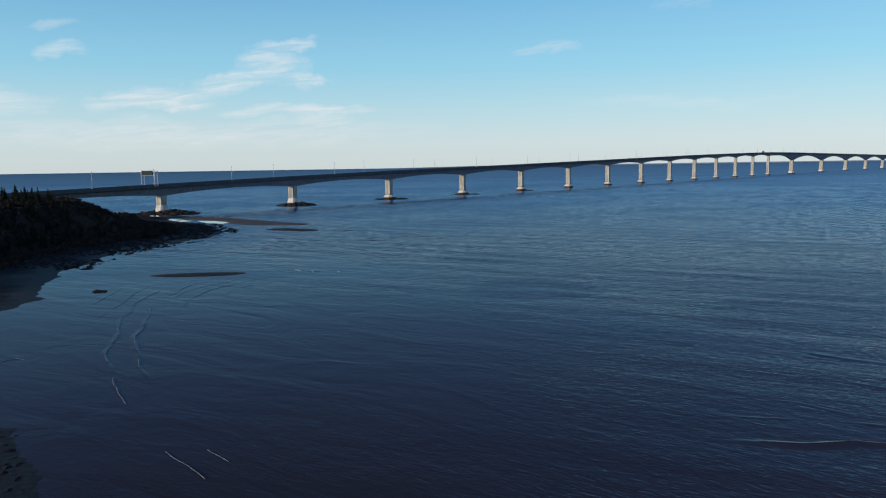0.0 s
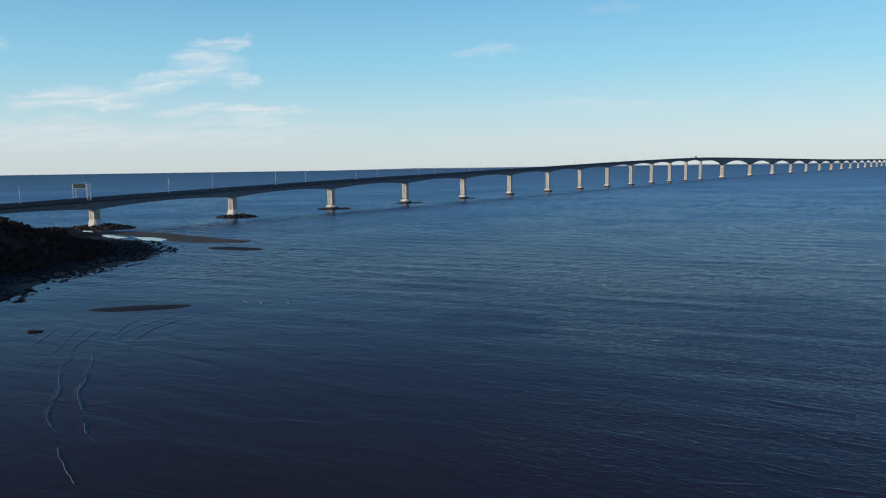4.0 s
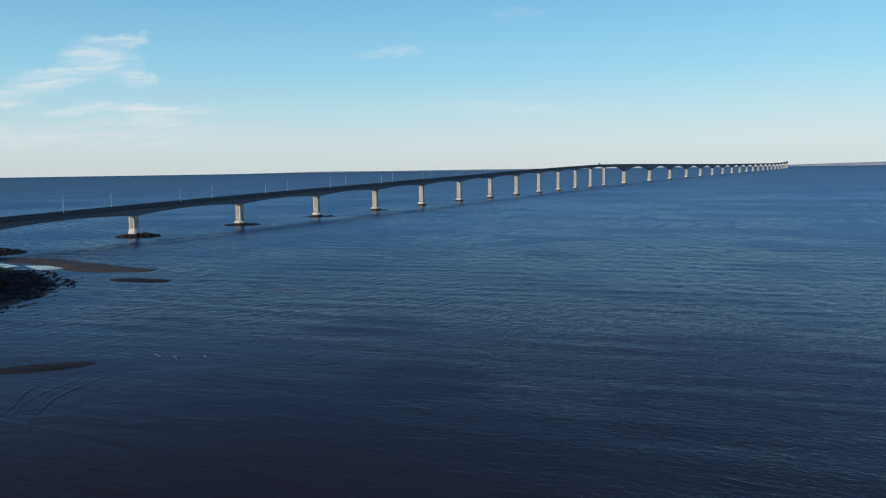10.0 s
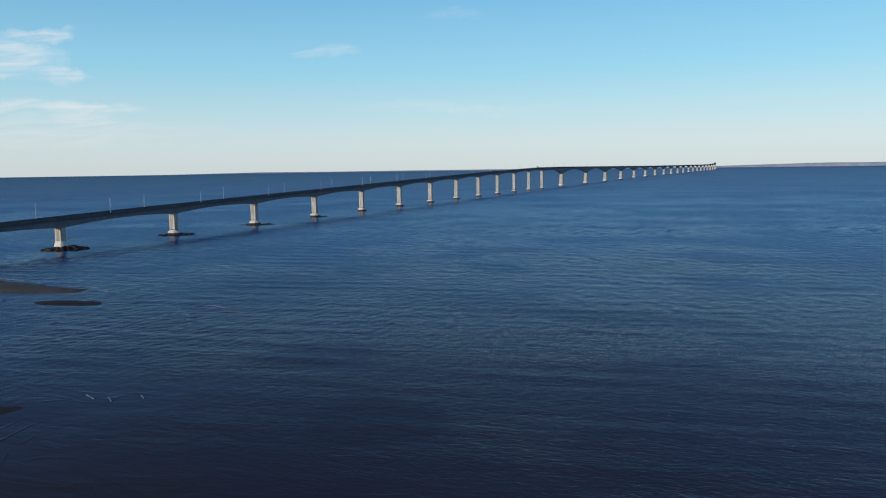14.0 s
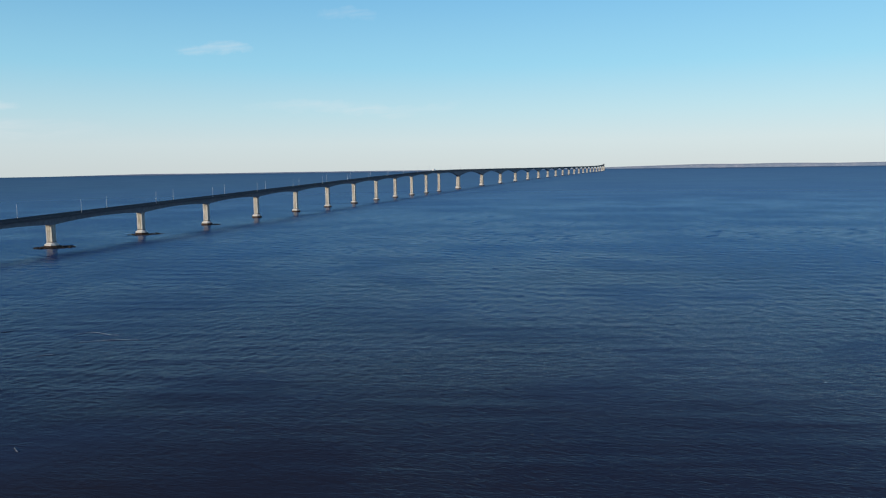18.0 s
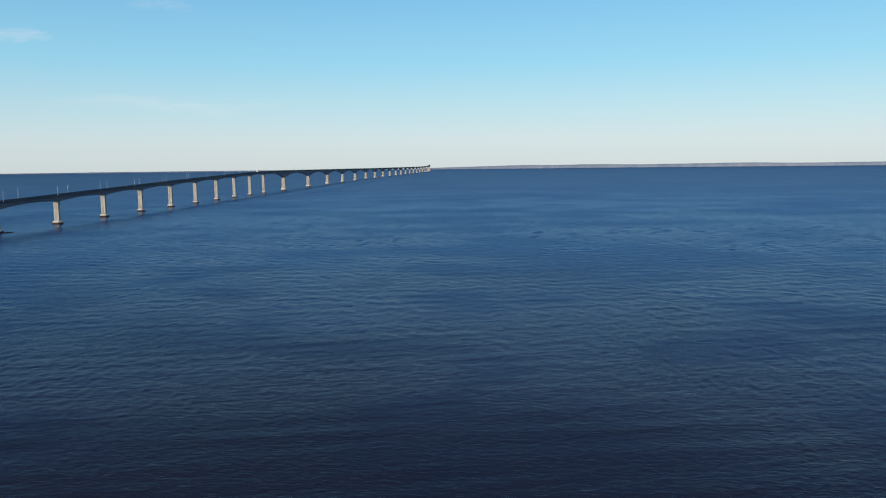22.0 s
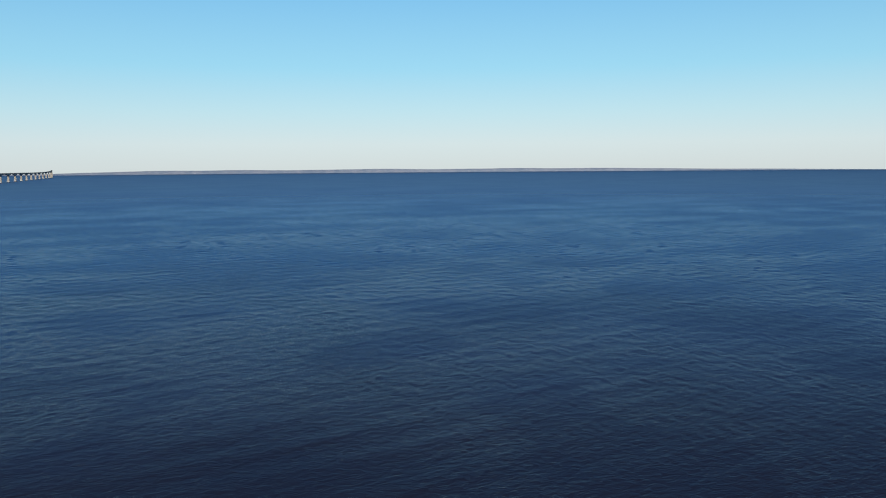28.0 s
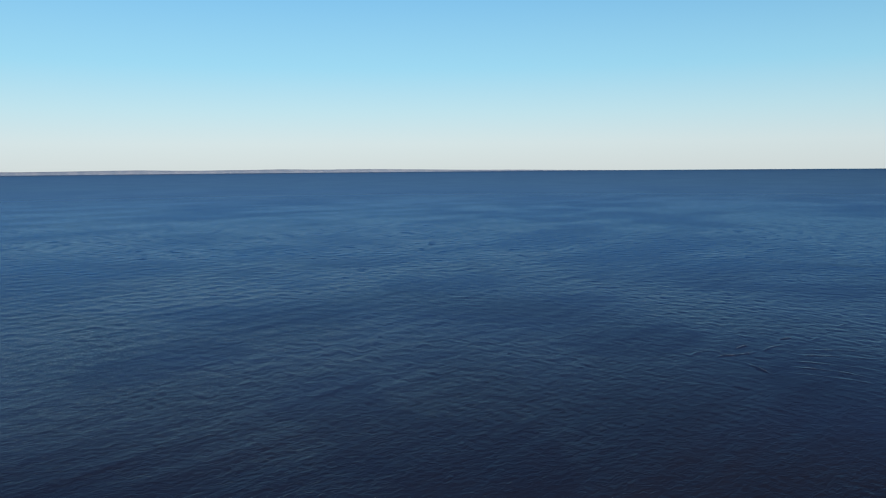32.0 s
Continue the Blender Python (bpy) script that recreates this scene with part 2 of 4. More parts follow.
def sea_material():
    """Wind-ruffled sea over the built waves: fine ripples, wind patches, brown silty shallows off the beach, bluer
    colour with distance from the camera.
    """
    m, t, b = material("sea_water")
    where = node(t, "ShaderNodeNewGeometry").outputs["Position"]
    p = node(t, "ShaderNodeSeparateXYZ", {0: where})
    gust = node(t, "ShaderNodeAttribute", attribute_name="gust").outputs["Fac"]
    lively = node(t, "ShaderNodeAttribute", attribute_name="lively").outputs["Fac"]
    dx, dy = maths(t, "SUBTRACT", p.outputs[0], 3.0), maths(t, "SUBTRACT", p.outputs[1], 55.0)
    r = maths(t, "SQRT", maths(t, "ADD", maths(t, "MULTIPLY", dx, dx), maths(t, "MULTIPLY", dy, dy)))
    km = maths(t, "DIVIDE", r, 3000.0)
    level = node(t, "ShaderNodeVectorMath", {0: where, 1: (1.0, 1.0, 0.0)}, operation="MULTIPLY").outputs[0]
    # axes that run along the crests and across them
    c, s = math.cos(WIND), math.sin(WIND)
    u = maths(t, "SUBTRACT", maths(t, "MULTIPLY", p.outputs[0], c), maths(t, "MULTIPLY", p.outputs[1], s))
    v = maths(t, "ADD", maths(t, "MULTIPLY", p.outputs[0], s), maths(t, "MULTIPLY", p.outputs[1], c))
    crest = node(t, "ShaderNodeCombineXYZ", {0: maths(t, "MULTIPLY", u, 0.42), 1: v}).outputs[0]
    chop = noise_at(t, 0.8, 3.0, 0.55, crest, 0.6)
    ripple = noise_at(t, 3.0, 2.0, 0.5, crest, 0.5)
    near = ramp(t, km, [(0.02, grey(1.0)), (0.07, grey(0.8)), (0.20, grey(0.55)), (0.5, grey(0.2)), (1.0, grey(0.08))])
    height = maths(t, "ADD", maths(t, "MULTIPLY", chop, 0.15), maths(t, "MULTIPLY", ripple, 0.08))
    height = maths(t, "MULTIPLY", maths(t, "MULTIPLY", height, near), maths(t, "ADD", 0.13, maths(t, "MULTIPLY", lively, 0.87)))
    surge = noise_at(t, 0.16, 3.0, 0.55, crest, 1.0)
    height = maths(t, "ADD", height, maths(t, "MULTIPLY", surge, maths(t, "SUBTRACT", 0.15, maths(t, "MULTIPLY", lively, 0.11))))
    strength = ramp(t, gust, [(0.1, grey(0.7)), (0.8, grey(1.0))])
    bump = node(t, "ShaderNodeBump", {"Strength": strength, "Distance": 1.0, "Height": height})
    sx, sy = maths(t, "ADD", p.outputs[0], 62.0), maths(t, "SUBTRACT", p.outputs[1], 130.0)
    off = maths(t, "SQRT", maths(t, "ADD", maths(t, "MULTIPLY", sx, sx), maths(t, "MULTIPLY", sy, sy)))
    off = maths(t, "ADD", maths(t, "DIVIDE", off, 100.0), maths(t, "MULTIPLY", maths(t, "SUBTRACT", noise_at(t, 0.04), 0.5), 0.6))
    silt = noise_at(t, 0.011, 4.0, 0.6, level, 0.8)
    near_tone = ramp(t, silt, [(0.36, (0.022, 0.020, 0.027)), (0.64, (0.034, 0.026, 0.025))])
    far_tone = ramp(t, silt, [(0.36, (0.006, 0.060, 0.178)), (0.64, (0.008, 0.069, 0.198))])
    # body colour follows distance from the camera's station, fitted to its view
    deep = mix(t, ramp(t, maths(t, "ADD", maths(t, "DIVIDE", r, 900.0), maths(t, "MULTIPLY", maths(t, "SUBTRACT", silt, 0.5), 0.3)), [(0.15, grey(0.0)), (0.50, grey(0.85)), (1.0, grey(1.0))]), near_tone, far_tone)
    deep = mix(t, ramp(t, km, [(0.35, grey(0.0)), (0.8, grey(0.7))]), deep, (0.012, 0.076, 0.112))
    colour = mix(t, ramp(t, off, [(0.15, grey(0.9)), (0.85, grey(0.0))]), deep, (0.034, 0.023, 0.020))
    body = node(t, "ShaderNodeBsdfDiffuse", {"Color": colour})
    # normals lean to the camera's station, fitted to its view, most at low gust
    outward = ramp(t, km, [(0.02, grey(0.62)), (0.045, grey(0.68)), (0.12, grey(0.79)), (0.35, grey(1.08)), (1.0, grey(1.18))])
    viewward = node(t, "ShaderNodeVectorMath", {0: node(t, "ShaderNodeVectorMath", {0: (3.0, 50.0, 0.0), 1: level}, operation="SUBTRACT").outputs[0]}, operation="NORMALIZE").outputs[0]
    lean = node(t, "ShaderNodeVectorMath", {0: viewward, 3: maths(t, "MULTIPLY", ramp(t, gust, [(0.0, grey(0.130)), (0.75, grey(0.100))]), maths(t, "MULTIPLY", outward, maths(t, "ADD", 0.74, maths(t, "MULTIPLY", lively, 0.26))))}, operation="SCALE").outputs[0]
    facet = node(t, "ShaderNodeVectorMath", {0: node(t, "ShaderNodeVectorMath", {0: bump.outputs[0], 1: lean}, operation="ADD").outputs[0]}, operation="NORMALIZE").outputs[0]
    rough = ramp(t, km, [(0.02, grey(0.06)), (0.15, grey(0.13)), (0.5, grey(0.28)), (1.0, grey(0.32))])
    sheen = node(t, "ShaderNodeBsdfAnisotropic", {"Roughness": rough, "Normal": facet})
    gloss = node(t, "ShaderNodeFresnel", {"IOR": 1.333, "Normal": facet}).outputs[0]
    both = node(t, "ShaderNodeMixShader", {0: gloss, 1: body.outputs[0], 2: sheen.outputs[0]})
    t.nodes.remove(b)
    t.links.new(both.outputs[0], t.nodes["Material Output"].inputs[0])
    return m


WIND = radians(35.0)  # the waves come from the north-east
SEA = sea_material()

# ---- building helpers ----


def part(name, bm, mat, parent=None, label="", smooth=False):
    me = bpy.data.meshes.new(name)
    bm.to_mesh(me)
    bm.free()
    me.materials.append(mat)
    if smooth:
        me.shade_smooth()
    ob = new(name, me)
    if parent:
        ob.parent = parent
    return tagged(ob, label)


def shared(name, me, m, parent=None):
    ob = new(name, me)
    ob.matrix_basis = m
    if parent:
        ob.parent = parent
    return ob


def empty(name, m=None):
    ob = new(name)
    if m:
        ob.matrix_basis = m
    return ob


def from_lists(name, verts, faces, mat, parent=None, label="", smooth=False):
    me = bpy.data.meshes.new(name)
    me.from_pydata(verts, [], faces)
    me.materials.append(mat)
    if smooth:
        me.shade_smooth()
    ob = new(name, me)
    if parent:
        ob.parent = parent
    return tagged(ob, label)


def loft(bm, rings, close=True, caps=True):
    """Skins rings of points, each of the same length, into bm."""
    vs = [[bm.verts.new(p) for p in ring] for ring in rings]
    n = len(vs[0])
    for a, b in zip(vs, vs[1:]):
        for i in range(n if close else n - 1):
            j = (i + 1) % n
            bm.faces.new((a[i], a[j], b[j], b[i]))
    if caps and close:
        bm.faces.new(vs[0][::-1])
        bm.faces.new(vs[-1])
    return bm


def rounded(w, d, c, z):
    """A rectangle with cut corners at height z."""
    x, y = w / 2, d / 2
    return [(x, -y + c, z), (x, y - c, z), (x - c, y, z), (-x + c, y, z), (-x, y - c, z), (-x, -y + c, z), (-x + c, -y, z), (x - c, -y, z)]


def rod(bm, a, b, r0, r1, n=8):
    a, b = Vector(a), Vector(b)
    d = (b - a).normalized()
    s = d.cross(Vector((0, 0, 1)) if abs(d.z) < 0.9 else Vector((1, 0, 0))).normalized()
    u = d.cross(s)
    loft(bm, [[tuple(c + r * (math.cos(k) * s + math.sin(k) * u)) for k in [2 * math.pi * i / n for i in range(n)]] for c, r in ((a, r0), (b, r1))])
    return bm


def block(bm, lo, hi, m=None, bevel=0.0):
    made = bmesh.ops.create_cube(bm, size=1.0)["verts"]
    size = [h - l for l, h in zip(lo, hi)]
    mid = [(h + l) / 2 for l, h in zip(lo, hi)]
    for v in made:
        v.co = Vector([c * s + o for c, s, o in zip(v.co, size, mid)])
        if m:
            v.co = m @ v.co
    if bevel:
        bmesh.ops.bevel(bm, geom=list({e for v in made for e in v.link_edges}), offset=bevel, segments=1, affect="EDGES")
    return bm


# ---- far distance: the strait past 2.8 km is drawn in, so that all of it lies within 4.9 km ----
HUB, NEAR, REACH = Vector((3.0, 55.0, 0.0)), 2800.0, 2050.0


def drawn_in(x, y, z):
    d = Vector((x, y, z)) - HUB
    r = math.hypot(d.x, d.y)
    if r <= NEAR:
        return (x, y, z)
    # the far water's level fits the camera's height: lower north-west, higher east
    level = 42.0 - 9.0 * math.cos(math.atan2(d.x, d.y) + radians(30))
    f = (NEAR + REACH * (1 - math.exp((NEAR - r) / REACH))) / r
    return (HUB.x + d.x * f, HUB.y + d.y * f, level + (z - level) * f)


# ---- the sea: one sheet to the horizon ----
def wave_field(x, y, gap, gust):
    """The height and the sideways push of the wind sea: many short waves round the wind's heading. gap: the mesh's spacing there."""
    rng = random.Random(77)
    z, px, py = (np.zeros(len(x), np.float32) for _ in range(3))
    count = 110
    for i in range(count):
        long = 0.85 * (14.0 / 0.85) ** ((i + rng.random()) / count)
        a = WIND + radians(rng.gauss(0, 58))
        slope = 0.128 * math.sqrt(2 / count)
        k = 2 * math.pi / long
        dx, dy, shift = math.sin(a), math.cos(a), rng.uniform(0, 2 * math.pi)
        keep = np.clip((long / gap - 1.7) / 0.9, 0, 1) * np.clip((2.9 * gap / long) ** 1.5, 0, 1)
        high = slope / k * keep * gust * np.clip(0.75 + 0.33 * gap, 0, 1.45)
        phase = k * (x * dx + y * dy) + shift
        z += high * np.cos(phase)
        push = high * np.sin(phase)
        px -= push * dx
        py -= push * dy
    # a few long low swells that run in under the wind sea
    for i in range(9):
        long, a = rng.uniform(8.5, 15.0), WIND + radians(rng.gauss(-4, 7))
        k = 2 * math.pi / long
        high = 0.005 / k * np.clip((long / gap - 2.0) / 1.2, 0, 1)
        phase = k * (x * math.sin(a) + y * math.cos(a)) + rng.uniform(0, 6.28)
        z += high * (np.cos(phase) + 0.35 * np.cos(2 * phase))
    return z, px, py


def patches(x, y, shortest, longest, seed):
    """A smooth uneven field from 0 to 1, drawn out along the crests."""
    rng = random.Random(seed)
    f = np.zeros(len(x), np.float32)
    c, s = math.cos(WIND), math.sin(WIND)
    u, v = (x * c - y * s) * 0.8, x * s + y * c
    count = 26
    for i in range(count):
        k = 2 * math.pi / (shortest * (longest / shortest) ** rng.random())
        a = rng.uniform(0, 2 * math.pi)
        f += np.cos(k * (u * math.sin(a) + v * math.cos(a)) + rng.uniform(0, 6.28) + 1.2 * np.sin(0.31 * k * (u * math.cos(a) - v * math.sin(a)) + i))
    return np.clip(0.5 + 0.3 * f / math.sqrt(count / 2), 0, 1)


def sea_sheet():
    radii = [0.0, 6.0, 12.0, 18.0, 23.0, 27.0]
    while radii[-1] < 1150:
        radii.append(radii[-1] + max(0.42, 0.0042 * radii[-1]))
    while radii[-1] < 10500:
        radii.append(radii[-1] * 1.03)
    fine = 0.165
    turns = [-52 + fine * i for i in range(int(164 / fine))]
    turns += [112 + 2.0 * i for i in range(98)]
    r, a = np.meshgrid(np.array(radii, np.float32), np.radians(np.array(turns, np.float32)), indexing="ij")
    r, a = r.ravel(), a.ravel()
    x, y = HUB.x + r * np.sin(a), HUB.y + r * np.cos(a)
    gust = patches(x, y, 70.0, 420.0, 5)
    paw = np.clip((patches(x, y, 34.0, 110.0, 6) - 0.66) / 0.16, 0, 1) * np.clip(1.3 - r / 900, 0, 1)
    gust = np.clip(0.5 + (gust - 0.5) * np.clip(1.35 - r / 1500, 0.35, 1) - 0.45 * paw, 0, 1)
    # the bay behind the sand bar lies sheltered
    off = np.hypot(x + 70, y - 132) / 100 + 0.25 * (patches(x, y, 20, 60, 9) - 0.5)
    lively = np.clip((off - 0.5) / 0.9, 0, 1)
    lively = (lively * lively * (3 - 2 * lively)).astype(np.float32)
    edge = np.clip((np.degrees(a) + 52) / 6, 0, 1) * np.clip((112 - np.degrees(a)) / 6, 0, 1) * np.clip((r - 25) / 12, 0, 1) * np.clip((1150 - r) / 650, 0, 1)
    gap = np.maximum(np.maximum(0.42, 0.0042 * r), r * radians(fine)).astype(np.float32)
    z, px, py = wave_field(x, y, gap, 0.6 + 0.8 * gust)
    calm = edge * lively
    x, y, z = x + px * calm, y + py * calm, z * calm
    # the far strait is drawn in as drawn_in() does it
    level = 42.0 - 9.0 * np.cos(a + radians(30))
    f = np.where(r > NEAR, (NEAR + REACH * (1 - np.exp((NEAR - np.maximum(r, NEAR)) / REACH))) / np.maximum(r, 1.0), 1.0)
    co = np.stack([HUB.x + (x - HUB.x) * f, HUB.y + (y - HUB.y) * f, np.where(r > NEAR, level * (1 - f), z)], 1).astype(np.float32)
    rows, n = len(radii), len(turns)
    i, j = np.arange(n), (np.arange(n) + 1) % n
    k = (np.arange(rows - 1) * n)[:, None]
    quads = np.stack([k + j, k + n + j, k + n + i, k + i], 2).reshape(-1).astype(np.int32)
    me = bpy.data.meshes.new("water")
    me.vertices.add(len(co))
    me.vertices.foreach_set("co", co.ravel())
    me.loops.add(len(quads))
    me.loops.foreach_set("vertex_index", quads)
    me.polygons.add(len(quads) // 4)
    me.polygons.foreach_set("loop_start", np.arange(0, len(quads), 4, dtype=np.int32))
    for name, values in (("gust", gust), ("lively", lively)):
        me.attributes.new(name, "FLOAT", "POINT").data.foreach_set("value", values.astype(np.float32))
    me.update()
    me.shade_smooth()
    me.materials.append(SEA)
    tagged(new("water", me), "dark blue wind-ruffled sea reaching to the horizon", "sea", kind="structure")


sea_sheet()


# ---- the far coast ----
def far_coast():
    verts, faces = [], []
    n = 420
    for i in range(n + 1):
        a = radians(-6 + 101 * i / n)
        deg = -6 + 101 * i / n
        env = min(1, max(0.0, (deg + 5) / 6)) * min(1, max(0.0, (92 - deg) / 26))
        body = 7 if deg < 33 else 7 + 18 * min(1, (deg - 33) / 9)
        top = env * body * (0.85 + 0.25 * noise.noise((deg * 0.22, 1.3, 0))) + env * 0.5 * noise.noise((deg * 1.7, 4.0, 0))
        base = drawn_in(HUB.x + 10414 * math.sin(a), HUB.y + 10414 * math.cos(a), 0)[2] + 0.4
        for r, z in ((4800, base - 1.0), (4801, base + 0.12 * top), (4804, base + 0.6 * top), (4808, base + top), (4822, base + 0.8 * top), (4832, base - 1.0)):
            verts.append((HUB.x + r * math.sin(a), HUB.y + r * math.cos(a), z))
    for i in range(n):
        for k in range(5):
            faces.append((i * 6 + k, i * 6 + 6 + k, i * 6 + 7 + k, i * 6 + 1 + k))
    m, t, b = material("hazed_land")
    where = node(t, "ShaderNodeNewGeometry").outputs["Position"]
    z = node(t, "ShaderNodeSeparateXYZ", {0: where}).outputs[2]
    # distance haze is painted into the land's pale blue-grey base colour
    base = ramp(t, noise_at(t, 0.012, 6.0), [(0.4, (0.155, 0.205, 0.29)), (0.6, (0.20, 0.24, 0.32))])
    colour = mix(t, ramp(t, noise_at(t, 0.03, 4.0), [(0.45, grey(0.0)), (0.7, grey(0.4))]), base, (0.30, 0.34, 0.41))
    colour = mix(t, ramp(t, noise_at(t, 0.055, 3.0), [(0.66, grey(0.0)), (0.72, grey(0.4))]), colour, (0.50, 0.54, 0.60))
    t.links.new(colour, b.inputs["Base Color"])
    b.inputs["Roughness"].default_value = 1.0
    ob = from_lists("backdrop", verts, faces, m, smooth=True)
    tagged(ob, "hazy low wooded coast across the strait", "coast", kind="structure")


far_coast()


# ---- the shore ----
# first and last points add a dark flat in place of the trees' reflection
MAIN = [(-70, 168), (-76, 180), (-82, 194), (-85, 206), (-88, 219), (-90, 234), (-91, 243), (-88, 258), (-86, 271), (-82, 283), (-79, 300), (-84, 322), (-97, 345), (-104, 358),
        (-124, 380), (-136, 402), (-146, 425), (-160, 446), (-176, 452), (-198, 432), (-232, 398), (-290, 345), (-380, 300), (-520, 260),
        (-520, -320), (420, -320), (330, -180), (210, -90), (120, -10), (60, 30), (20, 52), (-8, 68), (-24, 84), (-34, 99), (-52, 112), (-74, 126),
        (-88, 140), (-78, 148), (-69, 158)]
SPIT = [(-150, 428), (-138, 419), (-126, 410), (-103, 397), (-87, 379), (-70, 362), (-57, 350), (-60, 345), (-73, 344), (-88, 352), (-94, 358), (-97, 366),
        (-112, 382), (-128, 396), (-140, 404)]
BARS = [((-58, 321), 13, 4.6, -28, 0.45), ((-51.8, 199.2), 10.4, 3.6, 6, 0.26)]


def inside(x, y, poly):
    hit = False
    for (ax, ay), (bx, by) in zip(poly, poly[1:] + poly[:1]):
        if (ay > y) != (by > y) and x < (bx - ax) * (y - ay) / (by - ay) + ax:
            hit = not hit
    return hit


def edge_distance(x, y, poly):
    best = 1e9
    for (ax, ay), (bx, by) in zip(poly, poly[1:] + poly[:1]):
        dx, dy = bx - ax, by - ay
        u = max(0, min(1, ((x - ax) * dx + (y - ay) * dy) / (dx * dx + dy * dy)))
        best = min(best, math.hypot(x - ax - u * dx, y - ay - u * dy))
    return best


def signed(x, y, poly):
    d = edge_distance(x, y, poly)
    return d if inside(x, y, poly) else -d


def ground_height(x, y):
    rag = 3.0 * noise.noise((x * 0.06, y * 0.06, 0)) + 1.4 * noise.noise((x * 0.25, y * 0.25, 3))
    d = signed(x, y, MAIN) + rag
    if d < 0:
        z = max(-3.0, d * 0.12)
    elif d < 26:
        z = d * 0.045
    else:
        # scrub bank behind the beach; it falls to the point under the bridge
        point = max(0.0, min(1.0, (452 - y) / 125))
        rise = min(1.0, (d - 26) / 28)
        z = 1.17 + (10.2 * point + 0.4) * rise * rise * (3 - 2 * rise)
        z += 0.5 * noise.noise((x * 0.05, y * 0.05, 8)) * rise
    return z + (0.12 * noise.noise((x * 0.6, y * 0.6, 5)) if z > 0.3 else 0.0)


def shore():
    xs = [-520 + 16 * i for i in range(17)] + [-262 + 2.4 * i for i in range(62)] + [-112 + 1.2 * i for i in range(110)] + [21 + 2.4 * i for i in range(13)] + [56 + 14 * i for i in range(27)]
    ys = [-320 + 20 * i for i in range(18)] + [44 + 1.2 * i for i in range(140)] + [213 + 2.4 * i for i in range(104)]
    verts = [(x, y, ground_height(x, y)) for y in ys for x in xs]
    n = len(xs)
    faces = []
    for j in range(len(ys) - 1):
        for i in range(n - 1):
            q = (j * n + i, j * n + i + 1, (j + 1) * n + i + 1, (j + 1) * n + i)
            if max(verts[k][2] for k in q) > -1.5:
                faces.append(q)
    tagged(from_lists("ground", verts, faces, GROUND, smooth=True),
           "low point of land with red sand spits and brown scrub", "shore", kind="structure")


shore()


def sand_bank(label, x0, x1, y0, y1, step, rise, mat):
    nx, ny = int((x1 - x0) / step), int((y1 - y0) / step)
    verts = [(x0 + i * step, y0 + j * step, rise(x0 + i * step, y0 + j * step)) for j in range(ny) for i in range(nx)]
    faces = []
    for j in range(ny - 1):
        for i in range(nx - 1):
            q = (j * nx + i, j * nx + i + 1, (j + 1) * nx + i + 1, (j + 1) * nx + i)
            if max(verts[k][2] for k in q) > -0.1:
                faces.append(q)
    tagged(from_lists("sand_bank", verts, faces, mat, smooth=True), label, "sand bank", kind="structure")


def spit_height(x, y):
    s = signed(x, y, SPIT) + 1.6 * noise.noise((x * 0.09, y * 0.09, 0)) + 0.5 * noise.noise((x * 0.4, y * 0.4, 3))
    return 0.95 * (1 - math.exp(-s / 7)) + 0.05 * noise.noise((x * 0.5, y * 0.5, 1)) if s > 0 else max(-0.6, s * 0.12)


def bar_height(centre, a, b, turn, top):
    c, s = math.cos(radians(turn)), math.sin(radians(turn))

    def rise(x, y):
        u, v = ((x - centre[0]) * c + (y - centre[1]) * s) / a, (-(x - centre[0]) * s + (y - centre[1]) * c) / b
        rag = 0.25 * noise.noise((x * 0.15, y * 0.15, 2)) + 0.1 * noise.noise((x * 0.6, y * 0.6, 2))
        return max(-0.6, top * (1 - u * u - v * v + rag))

    return rise


sand_bank("long red sand spit beside the bridge foot", -156, -50, 338, 434, 1.2, spit_height, SAND)
for centre, a, b, turn, top in BARS:
    sand_bank("small dark wet sand bar just above the water", centre[0] - 1.4 * a, centre[0] + 1.4 * a, centre[1] - 1.4 * a, centre[1] + 1.4 * a, 0.6,
              bar_height(centre, a, b, turn, top), MUD)

# ---- the line of the bridge ----
def bearing(s):
    keys = [(-300, 34.9), (0, 34.9), (1300, 36.8), (2900, 38.2), (5700, 38.2), (6700, 34.0), (7200, 33.0)]
    for (a, p), (b, q) in zip(keys, keys[1:]):
        if s <= b:
            return p + (q - p) * (s - a) / (b - a)
    return keys[-1][1]


START, STEP = (-152.4, 435.6), 10.0
LINE = {0: START}
for way_on in (1, -1):
    x, y = START
    for k in range(0, 700 if way_on > 0 else 40):
        a = radians(bearing((k + 0.5) * STEP * way_on))
        x, y = x + way_on * STEP * math.sin(a), y + way_on * STEP * math.cos(a)
        LINE[way_on * (k + 1)] = (x, y)


def axis(s):
    k = math.floor(s / STEP)
    f = s / STEP - k
    (ax, ay), (bx, by) = LINE[k], LINE[k + 1]
    return ax + (bx - ax) * f, ay + (by - ay) * f


def deck_height(s):
    keys = [(-400, 8.6), (-93, 12.3), (0, 14.8), (93, 17.2), (186, 19.4), (279, 21.3), (372, 23.1), (558, 27.0), (837, 33.0), (1116, 37.9), (1209, 39.2), (1371, 39.7),
            (1871, 39.0), (2900, 37.4), (4900, 38.8), (5500, 41.0), (6000, 46.0), (6700, 57.0), (7200, 60.0)]
    for (a, p), (b, q) in zip(keys, keys[1:]):
        if s <= b:
            return p + (q - p) * (s - a) / (b - a)
    return keys[-1][1]


def along(s, off, z):
    """A point beside the line of the bridge: off metres to its eastern side, z above the sea."""
    a = radians(bearing(s))
    x, y = axis(s)
    return drawn_in(x + off * math.cos(a), y - off * math.sin(a), z)


